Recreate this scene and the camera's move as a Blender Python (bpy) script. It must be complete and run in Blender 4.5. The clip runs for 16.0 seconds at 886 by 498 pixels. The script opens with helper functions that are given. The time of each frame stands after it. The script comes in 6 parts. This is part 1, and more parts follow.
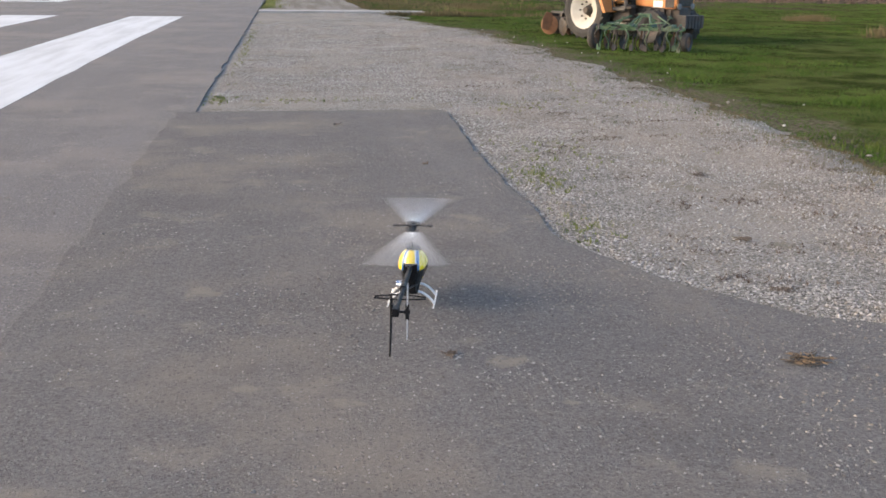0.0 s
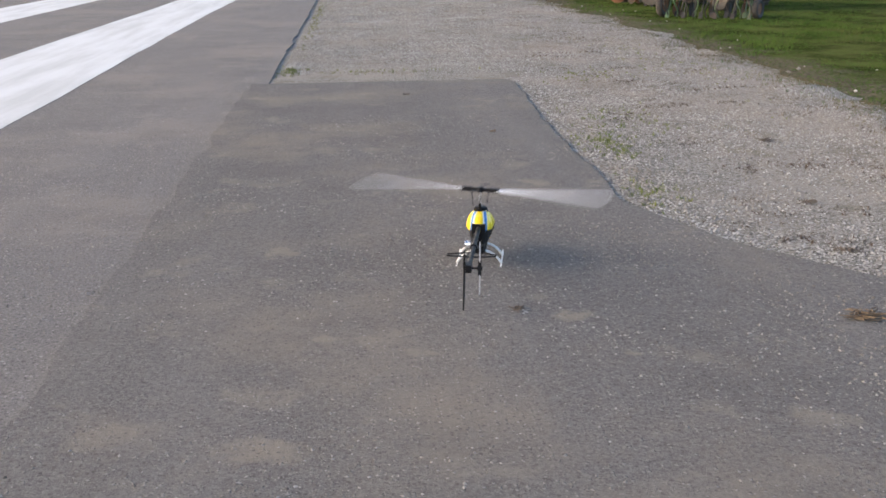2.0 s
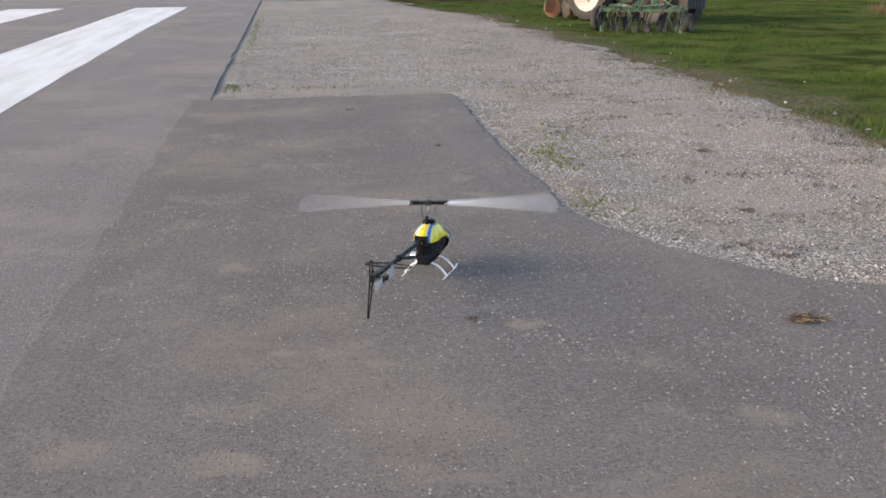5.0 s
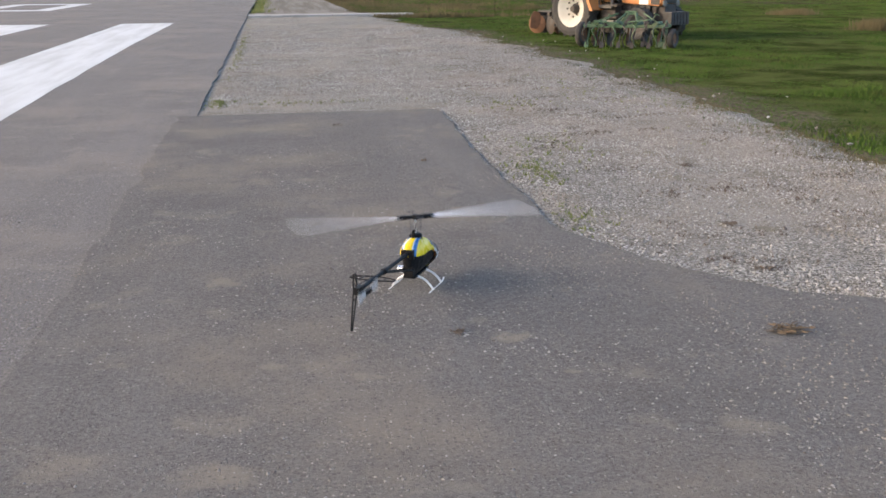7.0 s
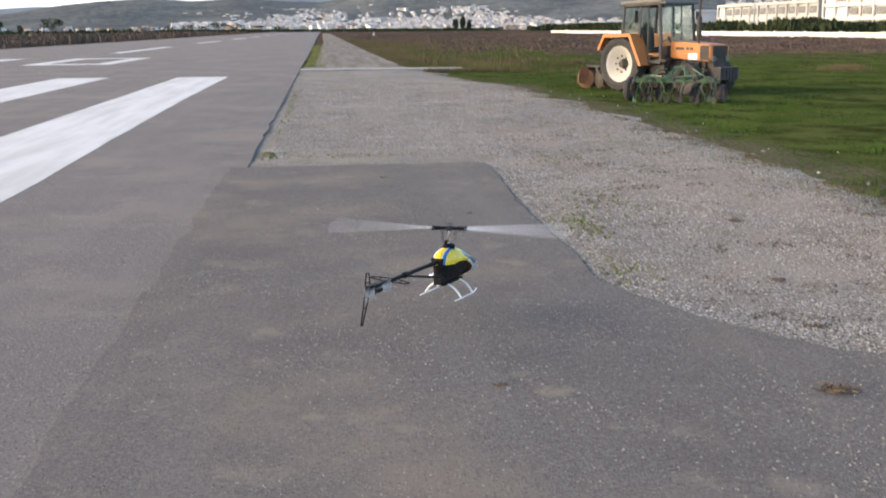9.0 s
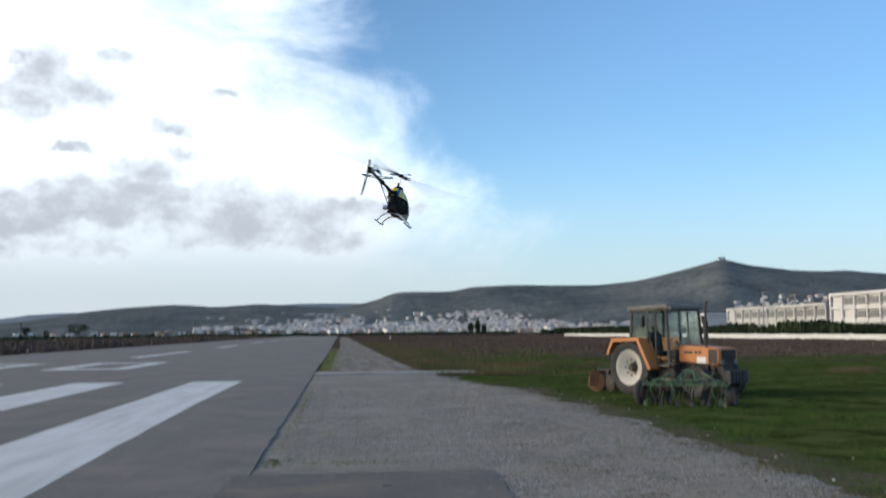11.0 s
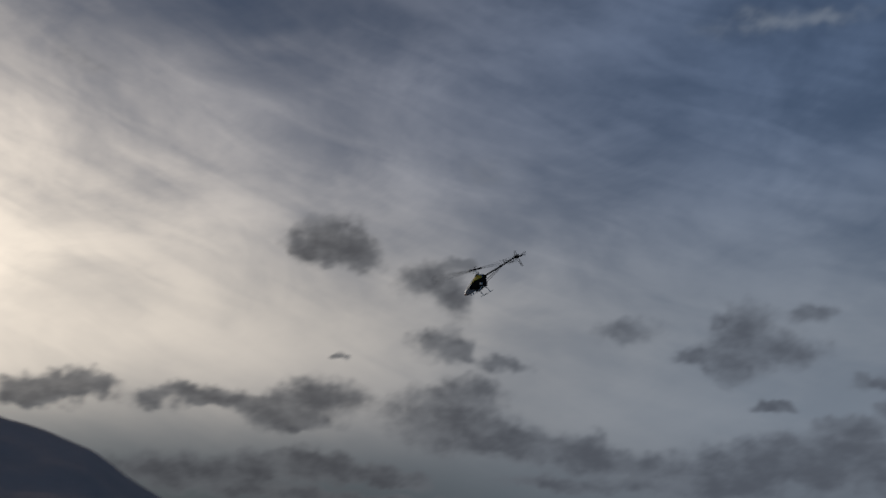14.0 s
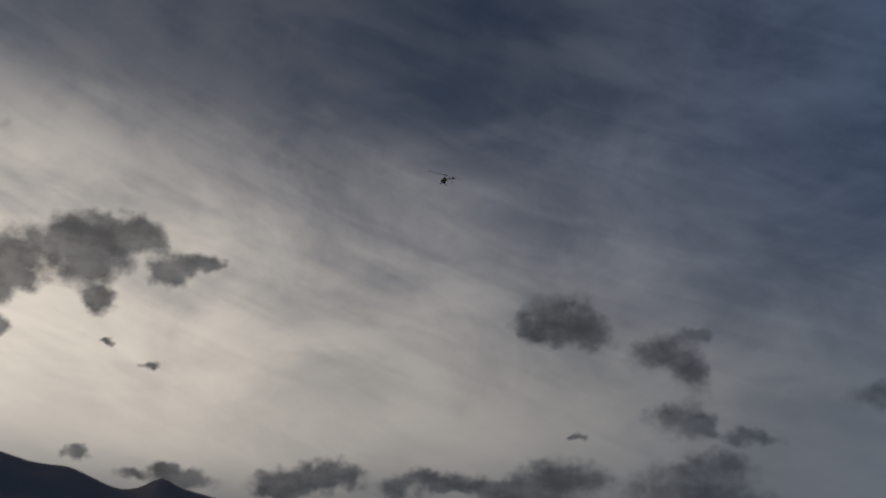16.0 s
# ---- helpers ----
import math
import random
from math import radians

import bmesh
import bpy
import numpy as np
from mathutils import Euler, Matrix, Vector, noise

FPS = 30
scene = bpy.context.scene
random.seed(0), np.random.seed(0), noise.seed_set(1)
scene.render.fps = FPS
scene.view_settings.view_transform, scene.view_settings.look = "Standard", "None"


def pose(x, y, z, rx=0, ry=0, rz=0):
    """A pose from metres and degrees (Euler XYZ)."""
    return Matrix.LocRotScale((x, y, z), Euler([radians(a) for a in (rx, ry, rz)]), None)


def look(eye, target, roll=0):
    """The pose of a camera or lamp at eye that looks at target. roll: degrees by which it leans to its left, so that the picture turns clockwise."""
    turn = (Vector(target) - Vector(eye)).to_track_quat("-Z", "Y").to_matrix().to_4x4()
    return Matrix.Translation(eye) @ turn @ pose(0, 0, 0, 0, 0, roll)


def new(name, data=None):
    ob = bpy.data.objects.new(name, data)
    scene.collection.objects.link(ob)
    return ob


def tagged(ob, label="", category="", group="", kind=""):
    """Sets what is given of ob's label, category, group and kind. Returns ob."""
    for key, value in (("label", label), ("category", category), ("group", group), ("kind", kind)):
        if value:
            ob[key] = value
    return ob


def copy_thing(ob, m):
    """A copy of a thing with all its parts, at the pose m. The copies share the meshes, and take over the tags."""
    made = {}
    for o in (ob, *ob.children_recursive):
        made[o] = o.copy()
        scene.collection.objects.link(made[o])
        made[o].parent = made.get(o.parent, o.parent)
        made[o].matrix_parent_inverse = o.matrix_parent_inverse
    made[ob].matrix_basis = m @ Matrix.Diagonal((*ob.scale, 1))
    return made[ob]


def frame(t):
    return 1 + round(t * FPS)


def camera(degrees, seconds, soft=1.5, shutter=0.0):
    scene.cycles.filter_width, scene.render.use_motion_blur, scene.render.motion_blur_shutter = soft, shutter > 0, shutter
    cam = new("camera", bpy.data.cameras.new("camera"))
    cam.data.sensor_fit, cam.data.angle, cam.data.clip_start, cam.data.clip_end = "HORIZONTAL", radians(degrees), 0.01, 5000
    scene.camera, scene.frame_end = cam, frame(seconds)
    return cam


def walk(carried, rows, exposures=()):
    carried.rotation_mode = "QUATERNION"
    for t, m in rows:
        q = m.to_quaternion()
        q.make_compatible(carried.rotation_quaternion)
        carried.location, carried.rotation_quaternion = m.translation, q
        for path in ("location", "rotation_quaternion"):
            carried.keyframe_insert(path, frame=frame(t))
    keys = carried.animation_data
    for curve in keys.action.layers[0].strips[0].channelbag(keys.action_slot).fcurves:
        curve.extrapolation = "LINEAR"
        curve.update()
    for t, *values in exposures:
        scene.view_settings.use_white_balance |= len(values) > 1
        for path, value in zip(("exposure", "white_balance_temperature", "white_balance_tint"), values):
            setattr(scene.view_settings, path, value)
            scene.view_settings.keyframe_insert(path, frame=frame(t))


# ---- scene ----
cam = camera(47.61, 16.0, soft=1.6, shutter=0.42)

# seconds, place, yaw to the left, pitch up, roll
CAMERA_ROWS = [
    (0.0, 0.126, 0.337, 1.626, -8.92, -15.45, 0.73), (0.5, 0.109, 0.321, 1.632, -8.7, -15.76, 0.45),
    (1.0, 0.062, 0.272, 1.629, -9.98, -15.55, -0.38), (1.5, 0.039, 0.213, 1.632, -8.18, -14.86, -0.26),
    (2.0, 0.091, 0.125, 1.62, -4.95, -16.99, -0.45), (2.5, 0.108, 0.08, 1.629, -5.24, -16.52, -0.29),
    (3.0, 0.045, 0.066, 1.631, -6.44, -16.72, -0.83), (3.5, 0.019, 0.064, 1.63, -7.38, -15.95, -0.17),
    (4.0, 0.012, 0.056, 1.632, -7.62, -16.27, -0.24), (6.3, 0.007, 0.007, 1.652, -9.59, -15.79, -0.5),
    (6.5, 0.0, -0.004, 1.651, -9.45, -15.59, -0.5), (7.0, 0.0, 0.0, 1.65, -9.41, -15.4, -0.43),
    (7.5, -0.008, -0.001, 1.652, -9.13, -15.64, -0.43), (8.0, -0.008, 0.0, 1.653, -8.55, -15.35, -0.52),
    (8.2, -0.008, -0.001, 1.653, -8.3, -15.28, -0.49), (10.3, 0.143, -0.027, 1.661, -4.24, -2.98, -0.03),
    (10.5, 0.16, -0.026, 1.671, -4.18, -1.41, -0.01), (11.0, 0.15, -0.029, 1.699, -5.9, 4.72, -0.61),
    (11.5, 0.17, -0.014, 1.686, -4.34, 8.64, -0.35), (12.0, 0.14, -0.012, 1.666, -3.47, 12.5, -0.38),
    (12.5, 0.096, -0.008, 1.653, 2.35, 20.32, 0.99), (13.0, 0.081, -0.007, 1.651, 12.12, 21.48, 2.08),
    (13.5, 0.068, -0.006, 1.651, 21.73, 22.41, 3.03), (14.0, 0.059, -0.005, 1.65, 33.5, 18.34, 3.79),
    (14.5, 0.052, -0.004, 1.65, 40.26, 15.31, 3.54), (15.0, 0.046, -0.004, 1.65, 49.73, 15.32, 4.57),
    (15.5, 0.043, -0.004, 1.65, 49.69, 18.88, 4.82), (16.0, 0.041, -0.003, 1.65, 47.41, 22.02, 3.94),
]
# seconds, stops, kelvin, tint: the film camera's own exposure and white balance
EXPOSURES = [(0.0, 2.24, 7380, 12), (8.2, 2.24, 7380, 12), (10.3, 1.72, 7000, 10), (10.5, 1.6, 6850, 9), (11.0, 1.14, 6350, 5), (11.5, 0.28, 6250, 4), (12.0, -0.18, 6150, 4),
             (12.5, -0.62, 6050, 6), (13.0, -0.87, 6000, 7), (13.5, -1.2, 5900, 7), (14.0, -1.54, 5850, 8), (15.0, -1.98, 5750, 8), (16.0, -2.36, 5600, 8)]
walk(cam, [(t, pose(x, y, z, 90 + p, 0, a) @ pose(0, 0, 0, 0, 0, r)) for t, x, y, z, a, p, r in CAMERA_ROWS], EXPOSURES)

# ---- sky and sun ----
SUN_LEFT, SUN_UP = 82.0, 17.0      # degrees left of the runway's line, and above the horizon


def heading(left, up):
    a, e = radians(left), radians(up)
    return Vector((-math.sin(a) * math.cos(e), math.cos(a) * math.cos(e), math.sin(e)))


sun = new("sun", bpy.data.lights.new("sun", "SUN"))
sun.data.energy, sun.data.angle, sun.data.color = 0.85, radians(30), (1.0, 0.88, 0.74)
sun.matrix_world = look(heading(SUN_LEFT, SUN_UP) * 100, (0, 0, 0))


class Nodes:
    """Short writing for node trees."""

    def __init__(self, tree):
        self.tree = tree

    def put(self, node, value):
        if isinstance(value, bpy.types.NodeSocket):
            self.tree.links.new(value, node)
        else:
            node.default_value = value

    def math(self, op, a, b=0.0, c=0.0, clamp=False):
        n = self.tree.nodes.new("ShaderNodeMath")
        n.operation, n.use_clamp = op, clamp
        for k, v in enumerate((a, b, c)):
            self.put(n.inputs[k], v)
        return n.outputs[0]

    def vec(self, op, a, b=(0, 0, 0)):
        n = self.tree.nodes.new("ShaderNodeVectorMath")
        n.operation = op
        self.put(n.inputs[0], a)
        self.put(n.inputs[1], b)
        return n.outputs["Value"] if op in ("LENGTH", "DOT_PRODUCT", "DISTANCE") else n.outputs[0]

    def join(self, x, y, z=0.0):
        n = self.tree.nodes.new("ShaderNodeCombineXYZ")
        for k, v in enumerate((x, y, z)):
            self.put(n.inputs[k], v)
        return n.outputs[0]

    def split(self, v):
        n = self.tree.nodes.new("ShaderNodeSeparateXYZ")
        self.put(n.inputs[0], v)
        return n.outputs

    def noise(self, v, scale, detail=4.0, rough=0.55, colour=False, distortion=0.0):
        n = self.tree.nodes.new("ShaderNodeTexNoise")
        self.put(n.inputs["Vector"], v)
        n.inputs["Scale"].default_value, n.inputs["Detail"].default_value, n.inputs["Roughness"].default_value = scale, detail, rough
        n.inputs["Distortion"].default_value = distortion
        return n.outputs["Color" if colour else 0]

    def cells(self, v, scale, out="Distance", feature="F1"):
        n = self.tree.nodes.new("ShaderNodeTexVoronoi")
        n.feature = feature
        self.put(n.inputs["Vector"], v)
        n.inputs["Scale"].default_value = scale
        return n.outputs[out]

    def step(self, x, lo, hi, a=0.0, b=1.0):
        n = self.tree.nodes.new("ShaderNodeMapRange")
        n.interpolation_type = "SMOOTHSTEP"
        for k, v in enumerate((x, lo, hi, a, b)):
            self.put(n.inputs[k], v)
        return n.outputs[0]

    def mix(self, f, a, b, how="MIX"):
        n = self.tree.nodes.new("ShaderNodeMix")
        n.data_type, n.blend_type = "RGBA", how
        self.put(n.inputs[0], f)
        for k, v in ((6, a), (7, b)):
            self.put(n.inputs[k], (*v, 1.0) if isinstance(v, tuple) and len(v) == 3 else v)
        return n.outputs[2]

    def grey(self, v):
        return self.join(v, v, v)


# grey cumulus lobes and bright wisps: degrees left, degrees up, half width, half height
SUN_CLOUDS = [
    (73.9, 18.1, 2.24, 1.74), (73.1, 16.3, 1.69, 1.31), (71.4, 18.2, 1.75, 1.33), (69.1, 20.0, 1.82, 1.13), (66.8, 20.4, 1.56, 1.15), (67.7, 18.6, 1.83, 1.36),
    (67.0, 16.8, 0.85, 0.67), (64.8, 20.5, 1.33, 0.97), (63.4, 18.8, 1.02, 0.68), (62.1, 19.7, 1.13, 0.68), (60.8, 19.7, 0.59, 0.44), (71.7, 14.3, 0.79, 0.47),
    (73.3, 14.6, 0.84, 0.52), (63.5, 13.7, 0.69, 0.31), (66.1, 14.7, 0.46, 0.19), (71.9, 9.2, 0.5, 0.21), (66.7, 8.7, 0.94, 0.39),
]
MID_CLOUDS = [
    (40.2, 18.3, 2.15, 1.34), (38.4, 17.6, 1.46, 0.88), (41.0, 17.5, 1.16, 0.8), (34.5, 16.5, 1.41, 1.0), (32.6, 15.5, 1.17, 1.3), (32.6, 17.4, 1.09, 0.37),
    (33.4, 12.8, 1.59, 0.81), (32.2, 12.5, 0.9, 0.37), (29.4, 12.1, 1.34, 0.43), (39.0, 11.8, 0.45, 0.25), (22.4, 14.3, 1.76, 0.79), (16.0, 13.1, 2.26, 1.38),
    (13.6, 13.0, 2.06, 0.79), (16.2, 14.7, 1.22, 1.08), (16.9, 11.7, 1.21, 0.67), (18.8, 12.7, 1.39, 0.46), (12.6, 15.1, 1.32, 0.61), (14.5, 9.9, 0.88, 0.3),
    (10.7, 9.2, 1.66, 0.43),
]
ROW_CLOUDS = [
    (63.8, 7.9, 0.91, 0.31), (60.8, 8.1, 1.85, 0.56), (61.6, 8.4, 0.8, 0.37), (54.5, 8.4, 2.4, 0.82), (52.6, 8.8, 1.36, 0.69), (55.5, 7.8, 1.14, 0.44),
    (49.1, 8.3, 1.23, 0.57), (47.4, 9.1, 1.77, 0.58), (45.3, 8.8, 1.45, 0.5), (42.2, 8.5, 1.91, 0.88), (39.7, 9.4, 2.37, 1.04), (40.9, 7.9, 1.89, 0.56),
    (33.0, 9.3, 3.22, 1.31), (31.3, 10.5, 1.79, 0.79), (30.7, 7.8, 3.83, 1.0), (26.9, 7.6, 2.84, 0.81), (23.7, 7.0, 2.47, 0.54), (20.9, 6.6, 1.82, 0.33),
    (14.7, 7.3, 3.17, 0.94), (11.1, 7.2, 2.47, 1.04),
]
LOW_CLOUDS = [
    (48.7, 4.9, 2.21, 0.93), (45.2, 4.9, 2.53, 0.81), (41.5, 5.5, 2.81, 0.86), (37.7, 5.6, 2.45, 0.61), (35.0, 5.3, 1.5, 0.36), (40.1, 3.9, 6.14, 0.49),
    (33.5, 3.9, 3.81, 0.54), (25.9, 5.5, 3.42, 0.42), (18.3, 5.7, 3.54, 0.35),
]
BANK_CLOUDS = [
    (17.7, 6.5, 3.06, 1.25), (13.1, 7.5, 4.14, 1.04), (8.3, 7.3, 4.94, 1.38), (3.2, 6.7, 4.14, 1.41), (-1.3, 7.0, 2.59, 0.71), (5.4, 5.6, 4.71, 0.82),
    (0.3, 5.1, 2.25, 0.64), (15.3, 4.7, 5.15, 0.66), (-4.5, 7.1, 0.98, 0.26), (25.2, 7.8, 1.02, 0.45), (23.9, 6.6, 3.0, 0.62), (10.7, 9.1, 1.5, 0.39),
    (9.4, 11.3, 1.43, 0.5), (8.6, 10.0, 0.89, 0.4), (14.4, 9.9, 0.8, 0.28), (6.6, 13.3, 0.85, 0.25),
]
WISPS = [
    (-20.1, 29.0, 1.58, 0.94), (-21.9, 26.0, 1.81, 1.05), (-21.5, 23.3, 1.72, 0.77), (-19.6, 25.7, 1.24, 1.78), (-23.6, 31.3, 1.22, 0.56), (-16.5, 32.3, 1.69, 0.93),
    (15.5, 30.9, 2.81, 0.79), (10.8, 30.5, 3.96, 0.49), (6.1, 32.8, 1.87, 1.04), (30.7, 23.0, 1.81, 1.02), (56.8, 26.1, 1.11, 0.49), (55.2, 25.7, 1.31, 0.49),
    (74.2, 24.8, 1.04, 0.67),
]


def sky():
    world = bpy.data.worlds.new("sky")
    scene.world = world
    world.use_nodes = True
    tree = world.node_tree
    n = Nodes(tree)
    back = tree.nodes["Background"]
    air = tree.nodes.new("ShaderNodeTexSky")
    air.sky_type, air.sun_disc = "NISHITA", False
    air.sun_elevation, air.sun_rotation = radians(SUN_UP), radians(-SUN_LEFT)
    air.altitude, air.dust_density, air.ozone_density = 100, 0.6, 3.0
    way = tree.nodes.new("ShaderNodeTexCoord").outputs["Generated"]
    x, y, z = n.split(way)
    left = n.math("MULTIPLY", n.math("ARCTAN2", n.math("MULTIPLY", x, -1.0), y), 57.2958)
    up = n.math("MULTIPLY", n.math("ARCSINE", z), 57.2958)
    place = n.join(left, up)
    # ragged edges at two scales
    rag = n.vec("MULTIPLY", n.vec("SUBTRACT", n.noise(place, 0.35, 2.0, 0.5, True), (0.5, 0.5, 0.5)), (2.2, 1.3, 0.0))
    fray = n.vec("MULTIPLY", n.vec("SUBTRACT", n.noise(place, 1.0, 2.0, 0.5, True), (0.5, 0.5, 0.5)), (1.7, 1.1, 0.0))
    warped = n.vec("ADD", n.vec("ADD", place, rag), fray)

    def heap(blobs):
        """Soft lobes that melt into one another; about 0.3 on the rim of a single one."""
        total = 0.0
        for a, b, w, h in blobs:
            q = tree.nodes.new("ShaderNodeVectorMath")
            q.operation = "MULTIPLY_ADD"
            tree.links.new(warped, q.inputs[0])
            q.inputs[1].default_value, q.inputs[2].default_value = (1 / w, 1 / h, 0), (-a / w, -b / h, 0)
            total = n.math("ADD", total, n.math("POWER", 0.32, n.vec("DOT_PRODUCT", q.outputs[0], q.outputs[0])))
        return total

    toward = n.vec("DOT_PRODUCT", way, heading(SUN_LEFT, SUN_UP - 3))
    glow = n.math("POWER", n.math("MAXIMUM", toward, 0.0), 5.5)
    west = n.step(left, 14.0, 42.0)
    # high thin veil: long streaks that lean down to the right, with mottled patches
    streak_place = n.join(n.math("MULTIPLY", n.math("ADD", left, n.math("MULTIPLY", up, 1.6)), 0.050),
                          n.math("MULTIPLY", n.math("ADD", up, n.math("MULTIPLY", left, -0.34)), 0.15))
    streaks = n.noise(streak_place, 1.0, 5.0, 0.50, distortion=0.6)
    comb = n.noise(n.vec("MULTIPLY", streak_place, (1.7, 4.2, 1.0)), 1.0, 5.0, 0.52, distortion=0.9)
    mottle = n.noise(n.vec("MULTIPLY", place, (0.10, 0.15, 0)), 1.0, 7.0, 0.6, distortion=0.4)
    low = n.math("POWER", 2.718, n.math("MULTIPLY", n.math("POWER", n.math("MULTIPLY", n.math("SUBTRACT", up, 6.0), 0.16), 2.0), -1.0))
    edge = n.math("ADD", n.math("ADD", left, n.math("MULTIPLY", low, 9.0)), n.math("MULTIPLY", n.math("SUBTRACT", mottle, 0.5), 22.0))
    cover = n.step(edge, -3.0, 8.0)
    least = n.math("ADD", n.step(left, 24.0, 48.0, 0.58, 0.14), n.math("MULTIPLY", n.math("MULTIPLY", glow, 0.7), n.step(up, 22.0, 31.0, 1.0, 0.0)))
    fade = n.step(n.math("ADD", up, n.math("MULTIPLY", n.math("SUBTRACT", streaks, 0.5), 30.0)), 14.5, 31.0, 1.0, least)
    mixed = n.math("ADD", n.math("MULTIPLY", streaks, 0.45), n.math("ADD", n.math("MULTIPLY", comb, 0.15), n.math("MULTIPLY", mottle, 0.40)))
    thick = n.step(mixed, 0.36, 0.64, n.step(up, 8.0, 24.0, 0.74, 0.36), 1.0)
    veil = n.math("MULTIPLY", n.math("MULTIPLY", cover, fade), thick)
    haze = n.step(up, -1.0, n.math("ADD", 11.0, n.math("MULTIPLY", n.step(left, 20.0, 36.0), 7.0)), 0.84, 0.0)
    away = n.vec("DOT_PRODUCT", way, heading(45, 40))
    depth = n.math("MULTIPLY", n.step(up, 8.0, 26.0, 0.086, 0.096), n.math("MULTIPLY", n.step(away, 0.45, 0.96, 1.16, 0.50), n.step(up, 34.0, 75.0, 1.0, 0.55)))
    blue = n.vec("MULTIPLY", air.outputs[0], n.vec("MULTIPLY", n.grey(depth), (0.90, 1.0, 1.10)))
    white = n.mix(n.step(up, 13.0, 30.0), n.mix(west, (0.66, 0.69, 0.74), (0.72, 0.70, 0.69)), (0.48, 0.61, 0.88))
    white = n.mix(glow, white, (4.7, 3.78, 2.78))
    white = n.mix(n.step(up, 2.0, 10.0, 0.9, 0.0), white, (0.27, 0.29, 0.32))
    hazed = n.mix(haze, blue, n.mix(n.step(left, 12.0, 40.0), (0.27, 0.31, 0.36), (0.165, 0.155, 0.152)))
    base = n.mix(n.math("MULTIPLY", veil, n.math("SUBTRACT", 1.0, n.math("MULTIPLY", n.step(left, 14.0, 38.0), n.step(up, 3.0, 13.0, 0.86, 0.0)))), hazed, white)
    feather = n.noise(n.vec("MULTIPLY", place, (0.45, 0.6, 0)), 1.0, 4.0, 0.58)
    wisp = n.step(n.math("MULTIPLY", heap(WISPS), n.step(feather, 0.25, 0.72, 0.2, 1.1)), 0.0, 1.5, 0.0, 0.55)
    base = n.mix(wisp, base, n.mix(west, (0.72, 0.75, 0.80), (0.50, 0.46, 0.43)))
    billow = n.noise(place, 0.55, 4.0, 0.55)
    curl = n.noise(n.vec("MULTIPLY", place, (1.5, 1.9, 0)), 1.0, 2.0, 0.5)
    ruffle = n.math("ADD", n.math("MULTIPLY", n.math("SUBTRACT", billow, 0.5), 0.95), n.math("MULTIPLY", n.math("SUBTRACT", curl, 0.5), 0.55))
    banks = n.math("MULTIPLY", n.math("ADD", heap(MID_CLOUDS), n.math("ADD", heap(BANK_CLOUDS), n.math("MULTIPLY", heap(LOW_CLOUDS), 1.2))), 1.4)
    crisp = n.math("MULTIPLY", n.math("ADD", heap(SUN_CLOUDS), heap(ROW_CLOUDS)), 1.35)
    lobes = n.math("ADD", banks, crisp)
    lobes = n.math("DIVIDE", lobes, n.math("ADD", lobes, 1.0))
    body = n.math("ADD", lobes, n.math("MULTIPLY", ruffle, n.step(lobes, 0.0, 0.3, 0.0, 0.42)))
    puff = n.noise(n.vec("MULTIPLY", n.vec("ADD", place, (0.4, -0.5, 0.0)), (0.42, 0.62, 0)), 1.0, 5.0, 0.58)
    dark = n.mix(n.step(left, 28.0, 56.0), n.grey(n.step(body, 0.14, 0.60, 0.0, 0.90)), n.grey(n.step(body, 0.18, 0.54, 0.0, 0.90)))
    dark = n.vec("MULTIPLY", dark, n.grey(n.step(puff, 0.36, 0.66, 1.0, 0.88)))
    core = n.mix(west, (0.235, 0.245, 0.28), (0.18, 0.172, 0.176))
    core = n.mix(n.step(left, 50.0, 72.0), core, (0.24, 0.215, 0.20))
    rim = n.mix(west, (0.40, 0.42, 0.465), (0.36, 0.345, 0.34))
    shade = n.math("SUBTRACT", n.math("MULTIPLY", body, 0.9), n.math("MULTIPLY", n.math("SUBTRACT", puff, 0.5), 1.5))
    grey = n.mix(n.step(shade, 0.12, 0.86), rim, core)
    full = n.mix(dark, base, grey)
    tree.links.new(full, back.inputs[0])
    back.inputs[1].default_value = 1.0


sky()

# ---- materials ----


def material(name, rough=0.8, metal=0.0):
    m = bpy.data.materials.new(name)
    m.use_nodes = True
    tree = m.node_tree
    shader = tree.nodes["Principled BSDF"]
    shader.inputs["Roughness"].default_value, shader.inputs["Metallic"].default_value = rough, metal
    place = tree.nodes.new("ShaderNodeTexCoord").outputs["Object"]
    return m, Nodes(tree), shader, place


def bump(n, shader, height, distance, strength=1.0):
    b = n.tree.nodes.new("ShaderNodeBump")
    b.inputs["Strength"].default_value, b.inputs["Distance"].default_value = strength, distance
    n.put(b.inputs["Height"], height)
    n.put(shader.inputs["Normal"], b.outputs[0])


def plain(name, colour, rough=0.5, metal=0.0, wear=0.25, grain=40.0, dirt=(0.12, 0.10, 0.08), depth=0.0004):
    """Paint, plastic or metal with worn and dusty patches."""
    m, n, s, p = material(name, rough, metal)
    big, small = n.noise(p, grain * 0.15, 4), n.noise(p, grain, 3)
    f = n.math("MULTIPLY", n.step(n.math("ADD", n.math("MULTIPLY", big, 0.7), n.math("MULTIPLY", small, 0.3)), 0.42, 0.7), wear)
    n.put(s.inputs["Base Color"], n.mix(f, tuple(colour), dirt))
    n.put(s.inputs["Roughness"], n.step(small, 0.3, 0.7, max(rough - 0.1, 0.05), min(rough + 0.15, 1.0)))
    bump(n, s, small, depth)
    return m


